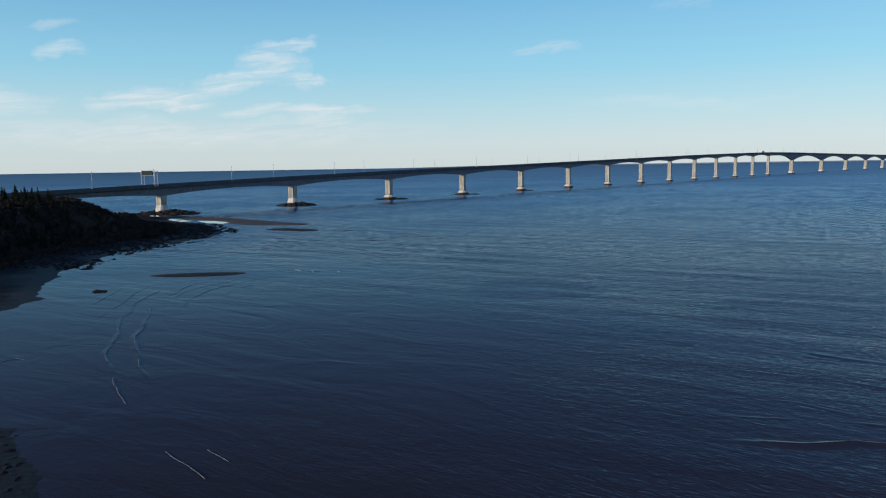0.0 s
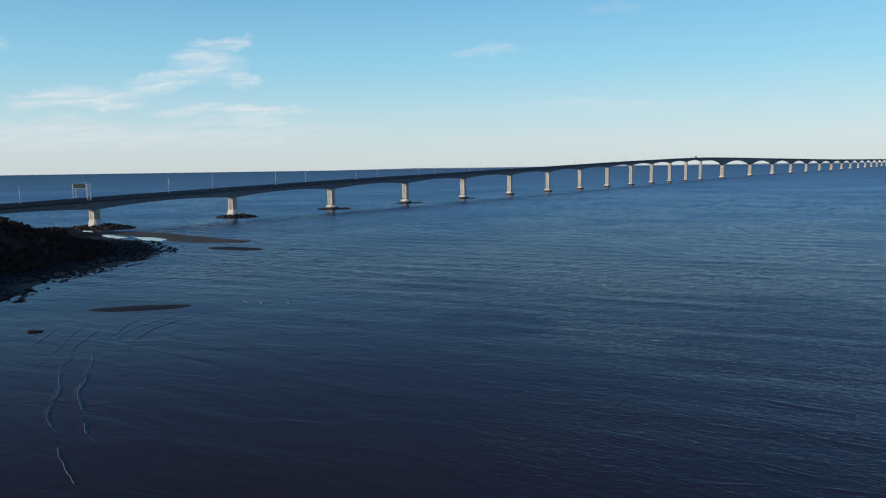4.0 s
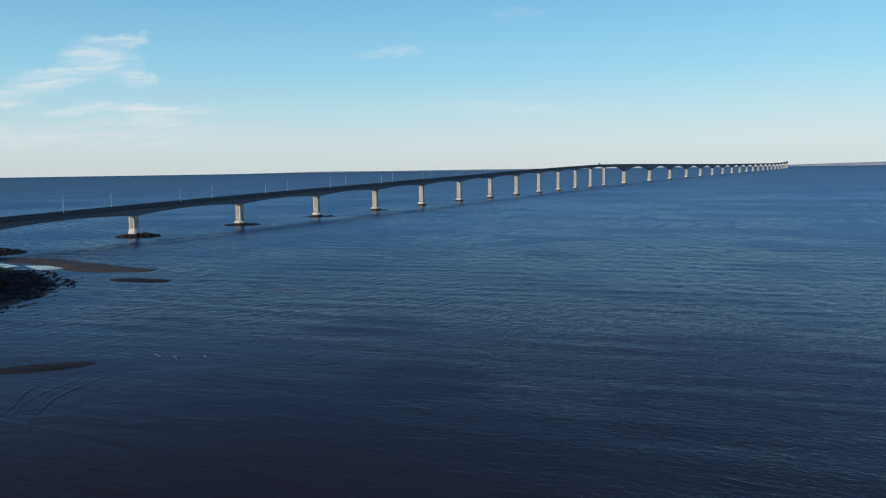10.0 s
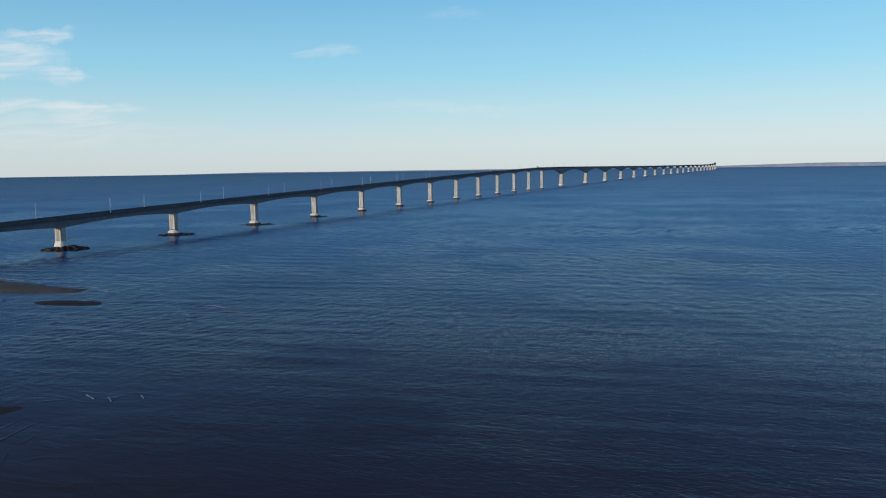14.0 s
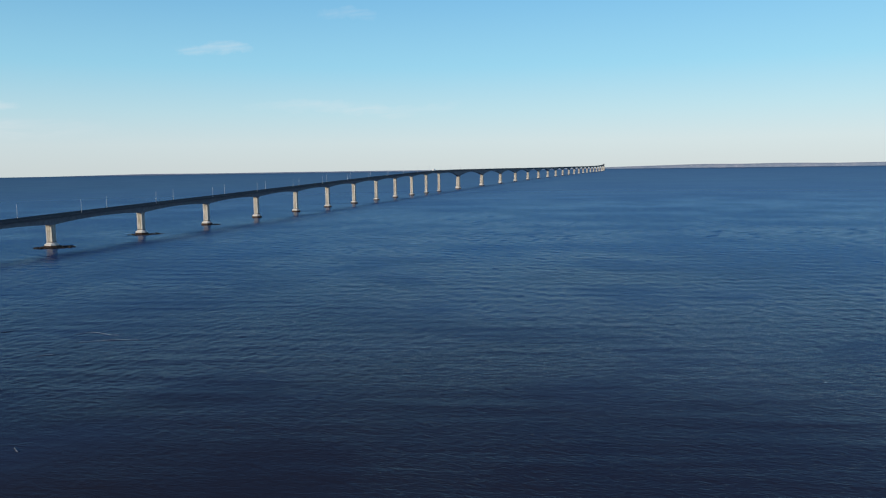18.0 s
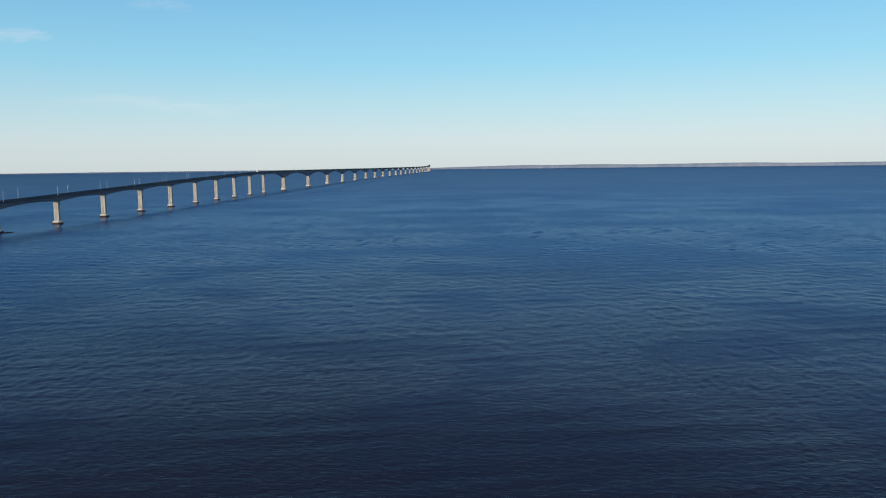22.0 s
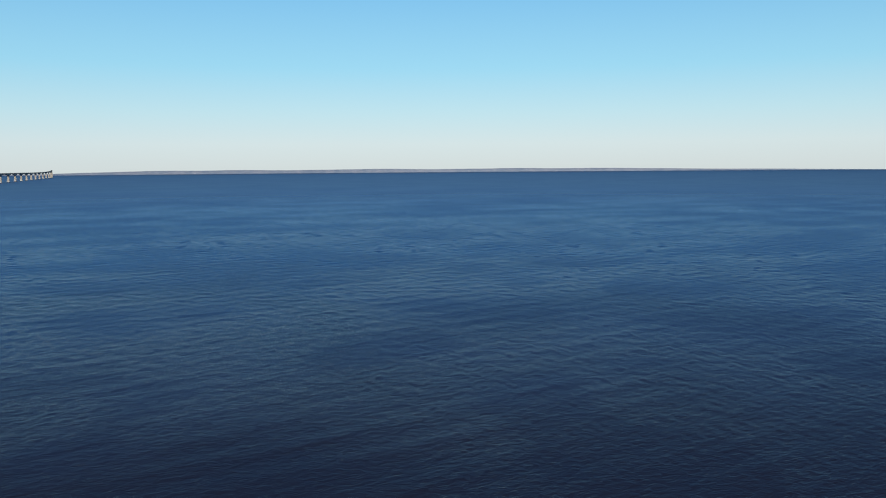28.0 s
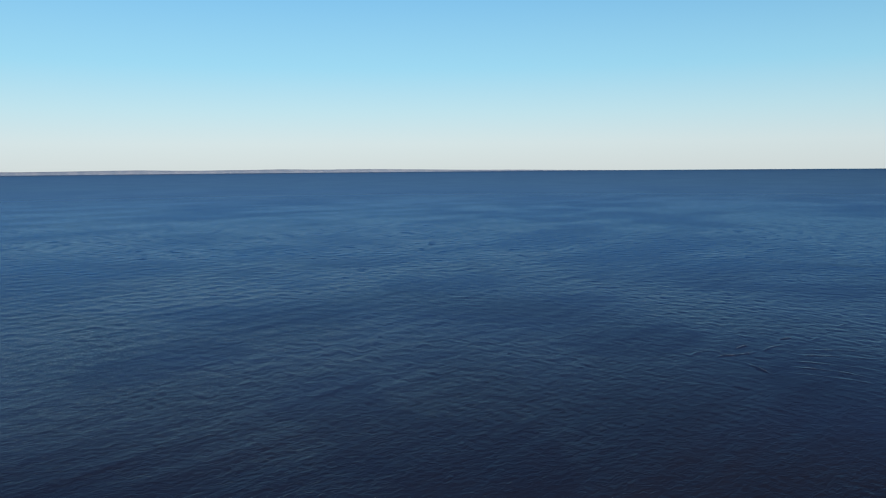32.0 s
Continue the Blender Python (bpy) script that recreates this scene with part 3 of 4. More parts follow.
bridge = tagged(empty("bridge", pose(*START, 0)), "long grey concrete bridge on many piers across the strait", "bridge")
UNDO = pose(*START, 0).inverted()


def bridge_part(name, bm, mat, parent=None, label=""):
    """A part whose points are given in the world."""
    for v in bm.verts:
        v.co = UNDO @ v.co
    bmesh.ops.recalc_face_normals(bm, faces=bm.faces)
    return part(name, bm, mat, parent or bridge, label)


def girder(s0, s1, d0, d1, dm, foot, steps):
    """One span of the box girder: deck slab, sloping overhang and a box that is deep at the piers and shallow at the middle."""
    rings = []
    for i in range(steps + 1):
        u = i / steps
        s = s0 + (s1 - s0) * u
        e = (2 * u - 1) ** 2
        d = dm + ((d0 if u < 0.5 else d1) - dm) * e
        z = deck_height(s)
        rings.append([along(s, o, z - h) for o, h in ((-5.6, 0), (5.6, 0), (5.6, 0.35), (foot + 0.5, 0.95), (foot, d), (-foot, d), (-foot - 0.5, 0.95), (-5.6, 0.35))])
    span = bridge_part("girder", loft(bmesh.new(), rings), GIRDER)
    bm = bmesh.new()
    loft(bm, [[along(s0 + (s1 - s0) * i / steps, o, deck_height(s0 + (s1 - s0) * i / steps) + h) for o, h in ((-5.2, 0.004), (5.2, 0.004), (5.2, 0.08), (-5.2, 0.08))] for i in range(steps + 1)])
    bridge_part("roadway", bm, ASPHALT, span, "dark asphalt roadway")
    for side in (-1, 1):
        bm = bmesh.new()
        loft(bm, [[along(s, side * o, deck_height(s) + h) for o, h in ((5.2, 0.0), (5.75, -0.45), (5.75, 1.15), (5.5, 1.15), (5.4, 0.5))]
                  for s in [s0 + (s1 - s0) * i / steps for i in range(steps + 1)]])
        bridge_part("parapet", bm, BARRIER, span, "concrete parapet, toned darker as in shade")


PIERS = [93.0 * k for k in range(14)]
MAINS = [1371.0 + 250 * k for k in range(22)]
girder(-93, 0, 4.2, 5.0, 3.1, 2.5, 10)
for a, b in zip(PIERS, PIERS[1:]):
    girder(a, b, 5.0, 5.0, 3.1, 2.5, 12)
girder(PIERS[-1], MAINS[0], 5.0, 14.2, 4.5, 2.5, 16)
for a, b in zip(MAINS, MAINS[1:]):
    girder(a, b, 14.2, 14.2, 4.5, 2.5, 16 if a < 4500 else 10)


def stand(ring, s, stretch=1.0):
    """A ring in a pier's own axes (x across the bridge, y along it) set at s on the line."""
    a = radians(bearing(s))
    x, y = axis(s)
    return [drawn_in(x + u * math.cos(a) + v * math.sin(a), y - u * math.sin(a) + v * math.cos(a), w) for u, v, w in ring]


def approach_pier(k, s):
    top = deck_height(s) - 5.0
    foot = 3.6 if k < 2 else 2.2
    rings = [rounded(4.7, 3.4, 0.5, foot), rounded(4.7, 3.4, 0.5, top - 0.7), rounded(5.2, 3.7, 0.5, top - 0.65), rounded(5.2, 3.7, 0.5, top + 0.02)]
    shaft = bridge_part("pier", loft(bmesh.new(), [stand(r, s) for r in rings]), PIER)
    for side in (-1, 1):
        for end in (-1, 1):
            u0, u1, v0, v1 = side * 1.35, side * 2.0, end * 1.62, end * 1.86
            ring = [(u0, v0), (u1, v0), (u1, v1), (u0, v1)]
            bridge_part("rib", loft(bmesh.new(), [stand([(u, v, z) for u, v in ring], s) for z in (foot + 1.0, top - 0.68)]), RIB, shaft)
    if k >= 2:
        bridge_part("joint", loft(bmesh.new(), [stand(r, s) for r in (rounded(5.15, 3.9, 0.6, 3.55), rounded(5.15, 3.9, 0.6, 3.95))]), WET, shaft)
    if k < 2:
        rings = [rounded(9.0, 7.6, 1.6, 0.0), rounded(8.6, 7.2, 1.5, 0.6), rounded(6.6, 5.2, 1.0, 2.4), rounded(5.4, 4.0, 0.6, 4.6), rounded(5.1, 3.7, 0.5, 4.9)]
    else:
        rings = [rounded(8.0, 6.7, 1.8, 1.6), rounded(8.0, 6.7, 1.8, 2.3), rounded(7.6, 6.3, 1.7, 2.5), rounded(5.9, 4.6, 1.0, 2.9), rounded(5.0, 3.7, 0.6, 3.7), rounded(4.8, 3.5, 0.5, 3.8)]
    bridge_part("collar", loft(bmesh.new(), [stand(r, s) for r in rings]), COLLAR, shaft, "pale flared concrete pier foot")
    rings = [rounded(8.6, 7.3, 1.9, -2.0), rounded(8.6, 7.3, 1.9, 1.35), rounded(8.3, 7.0, 1.8, 1.65)]
    if k >= 2:
        bridge_part("footing", loft(bmesh.new(), [stand(r, s) for r in rings]), WET, shaft, "dark wet weedy band at the waterline")


def main_pier(s):
    top = deck_height(s) - 14.2
    rings = [rounded(9.0, 8.4, 2.2, 4.0), rounded(8.2, 6.4, 1.2, 12.0), rounded(7.2, 5.0, 0.7, top - 1.2), rounded(7.2, 5.0, 0.7, top + 0.05)]
    shaft = bridge_part("pier", loft(bmesh.new(), [stand(r, s) for r in rings]), PIER)
    rings = [rounded(11.6, 11.2, 3.4, 1.5), rounded(11.4, 11.0, 3.3, 2.2), rounded(9.6, 9.0, 2.6, 4.2), rounded(9.2, 8.6, 2.3, 4.4)]
    bridge_part("ice_shield", loft(bmesh.new(), [stand(r, s) for r in rings]), COLLAR, shaft, "pale conical ice shield")
    rings = [rounded(12.0, 11.6, 3.5, -3.0), rounded(12.0, 11.6, 3.5, 1.55)]
    bridge_part("footing", loft(bmesh.new(), [stand(r, s) for r in rings]), WET, shaft, "dark wet band at the waterline")


for k, s in enumerate(PIERS):
    approach_pier(k, s)
for s in MAINS:
    main_pier(s)


# ---- foot of the bridge on the point ----
def abutment():
    s = -93.0
    top = deck_height(s) - 4.2
    rings = [[along(s + u, o, z) for u, o in ((-4, -6), (-4, 6), (2.5, 6), (2.5, -6))] for z in (0.5, top)]
    bridge_part("abutment", loft(bmesh.new(), rings), PIER, None, "plain concrete abutment")
    bm = bmesh.new()
    rings = []
    for k in range(9):
        u = -95 - 30 * k
        z = deck_height(u)
        rings.append([along(u, o, h) for o, h in ((-24, 1.0), (-6.5, z - 0.3), (6.5, z - 0.3), (24, 1.0), (20, -1.0), (-20, -1.0))])
    loft(bm, rings)
    bmesh.ops.recalc_face_normals(bm, faces=bm.faces)
    tagged(part("embankment", bm, GROUND), "grassy road embankment behind the bridge foot", "embankment", kind="structure")
    bm = bmesh.new()
    loft(bm, [[along(-95 - 30 * k, o, deck_height(-95 - 30 * k) + h) for o, h in ((-5.4, -0.25), (5.4, -0.25), (5.4, 0.05), (-5.4, 0.05))] for k in range(9)])
    bmesh.ops.recalc_face_normals(bm, faces=bm.faces)
    tagged(part("road", bm, ASPHALT), "asphalt road leading onto the bridge", "road", kind="structure")


abutment()


def at_deck(s, off, lift=0.0, turn=0.0):
    """A pose on the deck: x across the bridge to its eastern side, y along it."""
    x, y, z = along(s, off, deck_height(s) + lift)
    return pose(x, y, z, 0, 0, -bearing(s) + turn)


# ---- street lamps ----
def street_lamp(m):
    lamp = empty("street_lamp", m)
    part("base", block(bmesh.new(), (-0.24, -0.24, 0.0), (0.24, 0.24, 0.3), None, 0.04), STEEL, lamp)
    part("pole", rod(bmesh.new(), (0, 0, 0.3), (0, 0, 7.6), 0.14, 0.08, 10), STEEL, lamp, smooth=True)
    bm = bmesh.new()
    loft(bm, [rounded(0.22, 0.22, 0.05, 7.55), rounded(0.34, 0.34, 0.08, 7.7), rounded(0.34, 0.34, 0.08, 7.9), rounded(0.16, 0.16, 0.04, 8.0)])
    part("lamp_head", bm, STEEL, lamp)
    return tagged(lamp, "tall pale grey steel lamp post on the bridge parapet", "street lamp", "street lamps along the bridge")


first = street_lamp(at_deck(42.0 - 83.0, 5.62, 1.15))
for k in range(30):
    if k:
        copy_thing(first, at_deck(42.0 + 83.0 * (k - 1), 5.62, 1.15))
    copy_thing(first, at_deck(82.8 + 83.0 * (k - 1), -5.62, 1.15, 180))


# ---- sign gantry over the road at the first pier ----
def gantry():
    g = empty("sign_gantry", at_deck(-6.4, 0))
    for x in (-5.95, 5.95):
        column = part("column", rod(rod(bmesh.new(), (x, -0.85, 0.3), (x, -0.85, 8.4), 0.19, 0.19), (x, 0.85, 0.3), (x, 0.85, 8.4), 0.19, 0.19), STEEL, g)
        bm = bmesh.new()
        for k in range(6):
            z = 0.6 + 1.3 * k
            rod(bm, (x, -0.85, z), (x, 0.85, z + 1.1), 0.06, 0.06, 6)
            rod(bm, (x, -0.85, z), (x, 0.85, z), 0.06, 0.06, 6)
        part("bracing", bm, STEEL, column)
    bm = bmesh.new()
    for y in (-0.7, 0.7):
        for z in (6.1, 8.2):
            rod(bm, (-5.9, y, z), (5.9, y, z), 0.11, 0.11)
    for k in range(9):
        x = -5.6 + 1.4 * k
        for y in (-0.7, 0.7):
            rod(bm, (x, y, 6.1), (x + (0.7 if k < 8 else 0), y, 8.2), 0.05, 0.05, 6)
        rod(bm, (x, -0.7, 8.2), (x, 0.7, 8.2), 0.05, 0.05, 6)
    part("truss", bm, STEEL, g)
    part("sign_board", block(bmesh.new(), (-5.2, -1.15, 6.2), (4.4, -0.8, 8.5), None, 0.06), PANEL, g, "dark rectangular sign board")
    bm = bmesh.new()
    for k in range(7):
        rod(bm, (-5.4 + 1.75 * k, -1.0, 8.5), (-5.4 + 1.75 * k, -1.0, 9.2), 0.025, 0.025, 6)
    rod(bm, (-5.4, -1.0, 9.2), (5.1, -1.0, 9.2), 0.025, 0.025, 6)
    part("handrail", bm, STEEL, g)
    tagged(g, "steel sign gantry with dark board over the roadway", "sign gantry")


gantry()


# ---- vehicles on the bridge ----
def wheels(v, places, r):
    for x, y in places:
        tyre = part("wheel", rod(bmesh.new(), (x - 0.13, y, r), (x + 0.13, y, r), r, r, 14), ASPHALT, v)
        part("rim", rod(bmesh.new(), (x - 0.14, y, r), (x + 0.14, y, r), r * 0.55, r * 0.55, 10), STEEL, tyre)


WHITE = plain("white_paint", (0.66, 0.66, 0.65), (0.78, 0.78, 0.77), 0.5, 0.4, 0.002)
NAVY = plain("dark_paint", (0.02, 0.022, 0.03), (0.035, 0.038, 0.05), 0.5, 0.3, 0.001)
GLASS = plain("dark_glass", (0.015, 0.02, 0.022), (0.025, 0.03, 0.032), 0.5, 0.08, 0.001)


def truck():
    v = empty("truck", at_deck(1165, 2.6, 0.085))
    part("cargo_box", block(bmesh.new(), (-1.25, -8.5, 1.2), (1.25, 2.6, 4.0), None, 0.08), WHITE, v)
    part("chassis", block(bmesh.new(), (-0.5, -8.3, 0.75), (0.5, 5.2, 1.15), None, 0.04), NAVY, v)
    bm = bmesh.new()
    loft(bm, [[(-1.2, y, 0.9), (1.2, y, 0.9), (1.2, y, z), (-1.2, y, z)] for y, z in ((3.0, 3.5), (4.6, 3.4), (5.0, 2.2), (5.7, 2.0))])
    bmesh.ops.recalc_face_normals(bm, faces=bm.faces)
    part("cab", bm, WHITE, v)
    part("windscreen", block(bmesh.new(), (-1.05, 4.62, 2.25), (1.05, 4.98, 3.2)), GLASS, v)
    wheels(v, [(x, y) for x in (-1.05, 1.05) for y in (4.8, 2.0, -6.2, -7.4)], 0.5)
    tagged(v, "white box truck driving on the bridge deck", "truck")


def car():
    v = empty("car", at_deck(620, -2.4, 0.085, 180))
    bm = bmesh.new()
    loft(bm, [[(-0.9, y, 0.3), (0.9, y, 0.3), (0.88, y, z), (-0.88, y, z)] for y, z in ((-2.2, 0.75), (-1.9, 0.95), (0.9, 0.98), (2.0, 0.82), (2.2, 0.6))])
    bmesh.ops.recalc_face_normals(bm, faces=bm.faces)
    part("body", bm, NAVY, v)
    bm = bmesh.new()
    loft(bm, [rounded(1.7, 3.0, 0.2, 0.95), rounded(1.35, 1.9, 0.2, 1.48)])
    bmesh.ops.recalc_face_normals(bm, faces=bm.faces)
    part("cabin", bm, GLASS, v)
    wheels(v, [(x, y) for x in (-0.8, 0.8) for y in (-1.35, 1.4)], 0.32)
    tagged(v, "small dark car driving on the bridge deck", "car")


truck()
car()


# ---- rock armour round the first piers ----
def stone(seed, flat=0.7):
    bm = bmesh.new()
    bmesh.ops.create_icosphere(bm, subdivisions=1, radius=0.5)
    for v in bm.verts:
        v.co *= 1 + 0.45 * noise.noise(v.co * 1.7 + Vector((seed * 7.1, seed * 3.3, 0)))
        v.co.z *= flat
    me = bpy.data.meshes.new("rock")
    bm.to_mesh(me)
    bm.free()
    me.materials.append(ROCK)
    return me


STONES = [stone(i) for i in range(7)]
rng = random.Random(4)
for s, a, b, shift, high, count in ((0, 18, 12, 3, 3.4, 150), (93, 12.5, 9, 2.5, 3.1, 130), (186, 12, 8, 2, 1.6, 90), (279, 13, 7, 3, 1.0, 60), (372, 8, 6, 3, 0.6, 26)):
    x, y = axis(s)
    isle = empty("rock_armour", pose(x, y, 0, 0, 0, -8))
    core = bmesh.new()
    loft(core, [[(a * f * math.cos(k) + shift, b * f * math.sin(k), z) for k in [2 * math.pi * i / 24 for i in range(24)]] for f, z in ((0.97, -0.7), (0.72, high * 0.22), (0.42, high * 0.45))])
    part("core", core, ROCK, isle)
    for i in range(count):
        f, k = math.sqrt(rng.uniform(0.06, 1.0)), rng.uniform(0, 2 * math.pi)
        z = max(-0.1, high * (0.75 - 0.8 * f)) + rng.uniform(-0.1, 0.25)
        size = rng.uniform(0.9, 2.1) * (0.7 + 0.2 * high)
        m = pose(a * f * math.cos(k) + shift, b * f * math.sin(k), z, rng.uniform(-25, 25), rng.uniform(-25, 25), rng.uniform(0, 360))
        shared("rock", rng.choice(STONES), m @ Matrix.Diagonal((size * rng.uniform(0.9, 1.5), size, size, 1)), isle)
    tagged(isle, "dark tumbled armour rocks round a bridge pier", "rock armour", "rock islands at the pier feet")


# ---- rocks and weed on the foreshore ----
def scatter_stones(name, label, spots, mat, sizes, seed, flat=0.55):
    rng = random.Random(seed)
    base = bmesh.new()
    bmesh.ops.create_icosphere(base, subdivisions=1, radius=0.5)
    pts = [tuple(v.co) for v in base.verts]
    tris = [tuple(v.index for v in f.verts) for f in base.faces]
    base.free()
    verts, faces = [], []
    for x, y, z in spots:
        s, k = rng.uniform(*sizes), rng.uniform(0, 6.28)
        sx, sy, sz = s * rng.uniform(0.8, 1.7), s * rng.uniform(0.7, 1.1), s * flat * rng.uniform(0.6, 1.2)
        o = len(verts)
        for px, py, pz in pts:
            j = rng.uniform(0.8, 1.2)
            u, v = px * sx * j, py * sy * j
            verts.append((x + u * math.cos(k) - v * math.sin(k), y + u * math.sin(k) + v * math.cos(k), z + pz * sz * j))
        faces += [tuple(o + i for i in f) for f in tris]
    tagged(from_lists(name, verts, faces, mat), label, "rocks", kind="stuff")


def spots_on(n, x0, x1, y0, y1, test, seed, sink=0.05):
    rng = random.Random(seed)
    found = []
    while len(found) < n:
        x, y = rng.uniform(x0, x1), rng.uniform(y0, y1)
        if test(x, y):
            found.append((x, y, max(-0.05, ground_height(x, y)) - sink))
    return found


def flat_shore(x, y):
    d = signed(x, y, MAIN)
    return -5 < d < 28 and noise.noise((x * 0.07, y * 0.07, 9)) > -0.25 - 0.02 * d


scatter_stones("shore_rocks", "dark weed-covered rocks on the low foreshore", spots_on(2600, -135, -72, 210, 362, flat_shore, 5), WEED, (0.5, 1.7), 6)
scatter_stones("beach_gravel", "dark gravel along the edge of the beach", spots_on(900, -75, -10, 60, 128, lambda x, y: 0 < signed(x, y, MAIN) < 16, 7), WEED, (0.25, 0.7), 8)
scatter_stones("lone_rocks", "single dark rocks standing in the shallows", [(-64, 177, 0.1), (-63.2, 176.6, 0.05), (-59, 146, -0.25), (-84, 330, 0.05), (-80, 333, 0.05)],
               WEED, (1.2, 2.4), 3, 0.4)


# ---- scrub on the bank ----
def scrub():
    rng = random.Random(11)
    verts, faces = [], []
    for x, y, z in spots_on(8500, -262, -92, 150, 446, lambda x, y: signed(x, y, MAIN) > 15, 12, 0.0):
        tall = rng.uniform(0.6, 1.9) * (0.6 if y > 340 else 1.0)
        for k in range(9):
            a = rng.uniform(0, 6.28)
            lean = rng.uniform(0.1, 0.8)
            w = rng.uniform(0.12, 0.38)
            c, s = math.cos(a), math.sin(a)
            o = len(verts)
            x1, y1 = x + c * lean * tall, y + s * lean * tall
            verts += [(x - s * w, y + c * w, z - 0.1), (x + s * w, y - c * w, z - 0.1), (x1 + s * w * 1.3, y1 - c * w * 1.3, z + tall * rng.uniform(0.5, 0.8)),
                      (x1 * 1.0, y1, z + tall), (x1 - s * w * 1.2, y1 + c * w * 1.2, z + tall * rng.uniform(0.5, 0.85))]
            faces.append((o, o + 1, o + 2, o + 3, o + 4))
    tagged(from_lists("scrub", verts, faces, TWIGS), "bare brown winter scrub and tall grass on the bank", "scrub", kind="stuff")


scrub()


# ---- spruce stand ----
def spruce_meshes(seed):
    rng = random.Random(seed)
    trunk = rod(bmesh.new(), (0, 0, -0.3), (0, 0, 0.96), 0.028, 0.004, 7)
    crown = bmesh.new()
    layers = 15
    for i in range(layers):
        f = i / (layers - 1)
        z = 0.10 + 0.86 * f
        reach = (0.24 * (1 - f) ** 0.85 + 0.015) * rng.uniform(0.75, 1.2)
        for k in range(9 if f < 0.7 else 6):
            a = rng.uniform(0, 6.28)
            r = reach * rng.uniform(0.55, 1.25)
            droop = rng.uniform(0.02, 0.10) * (1 - f) + 0.01
            c, s = math.cos(a), math.sin(a)
            w = r * rng.uniform(0.26, 0.42)
            at = [(0, 0, z + 0.012), (c * r * 0.55 - s * w, s * r * 0.55 + c * w, z - droop * 0.45), (c * r, s * r, z - droop + 0.015),
                  (c * r * 0.55 + s * w, s * r * 0.55 - c * w, z - droop * 0.45), (c * r * 0.5, s * r * 0.5, z - droop * 0.2 + 0.03), (c * r * 0.5, s * r * 0.5, z - droop - 0.03)]
            v = [crown.verts.new(p) for p in at]
            for f3 in ((0, 1, 4), (1, 2, 4), (2, 3, 4), (3, 0, 4), (1, 0, 5), (2, 1, 5), (3, 2, 5), (0, 3, 5)):
                crown.faces.new([v[j] for j in f3])
    out = []
    for name, bm, mat in (("trunk", trunk, BARK), ("crown", crown, NEEDLES)):
        me = bpy.data.meshes.new(name)
        bm.to_mesh(me)
        bm.free()
        me.materials.append(mat)
        out.append(me)
    return out


SPRUCES = [spruce_meshes(20 + i) for i in range(5)]
rng = random.Random(31)
planted = 0
while planted < 300:
    x, y = rng.uniform(-205, -104), rng.uniform(165, 318)
    edge = -27.0 - math.degrees(math.atan2(x - 6, y - 33))
    if edge < 0.2 or signed(x, y, MAIN) < 17:
        continue
    tall = (3.5 + min(2.8, 1.1 * max(edge, 0))) * rng.uniform(0.75, 1.15)
    tree = empty("spruce_tree", pose(x, y, ground_height(x, y), rng.uniform(-3, 3), rng.uniform(-3, 3), rng.uniform(0, 360)))
    for me, name in zip(rng.choice(SPRUCES), ("trunk", "crown")):
        shared(name, me, Matrix.Diagonal((tall * 0.95, tall * 0.95, tall, 1)), tree)
    tagged(tree, "dark green spruce tree on the bank above the shore", "tree", "spruce stand on the point")
    planted += 1


# ---- pools, breaking waves and foam ----
def pool(points, z):
    cx, cy = sum(p[0] for p in points) / len(points), sum(p[1] for p in points) / len(points)
    ring = []
    for (ax, ay), (bx, by) in zip(points, points[1:] + points[:1]):
        for k in range(4):
            ring.append((ax + (bx - ax) * k / 4, ay + (by - ay) * k / 4))
    verts = [(cx, cy, z)] + [(x + 0.5 * noise.noise((x * 0.4, y * 0.4, 0)), y + 0.5 * noise.noise((x * 0.4, y * 0.4, 5)), z) for x, y in ring]
    n = len(ring)
    tagged(from_lists("tide_pool", verts, [(0, 1 + (i + 1) % n, 1 + i) for i in range(n)], POOL), "still tide pool that mirrors the pale sky", "pool", kind="structure")


pool([(-135, 397), (-127.5, 390), (-121, 383), (-115.4, 376.5), (-120.5, 371), (-125, 374.5), (-129, 383)], 0.10)
pool([(-114, 378), (-105.6, 375.6), (-98.8, 371.5), (-94.7, 363.5), (-95.6, 356.5), (-103.6, 361.5), (-110, 371.5)], 0.10)
pool([(-148, 408), (-141, 403), (-145, 412), (-150, 414)], 0.75)


def curve_through(points, step):
    out = []
    ext = [points[0], *points, points[-1]]
    for p0, p1, p2, p3 in zip(ext, ext[1:], ext[2:], ext[3:]):
        n = max(2, int(math.dist(p1, p2) / step))
        for k in range(n):
            t = k / n
            out.append(tuple(0.5 * (2 * b + (c - a) * t + (2 * a - 5 * b + 4 * c - d) * t * t + (3 * b - a - 3 * c + d) * t ** 3) for a, b, c, d in zip(p0, p1, p2, p3)))
    return out + [points[-1]]


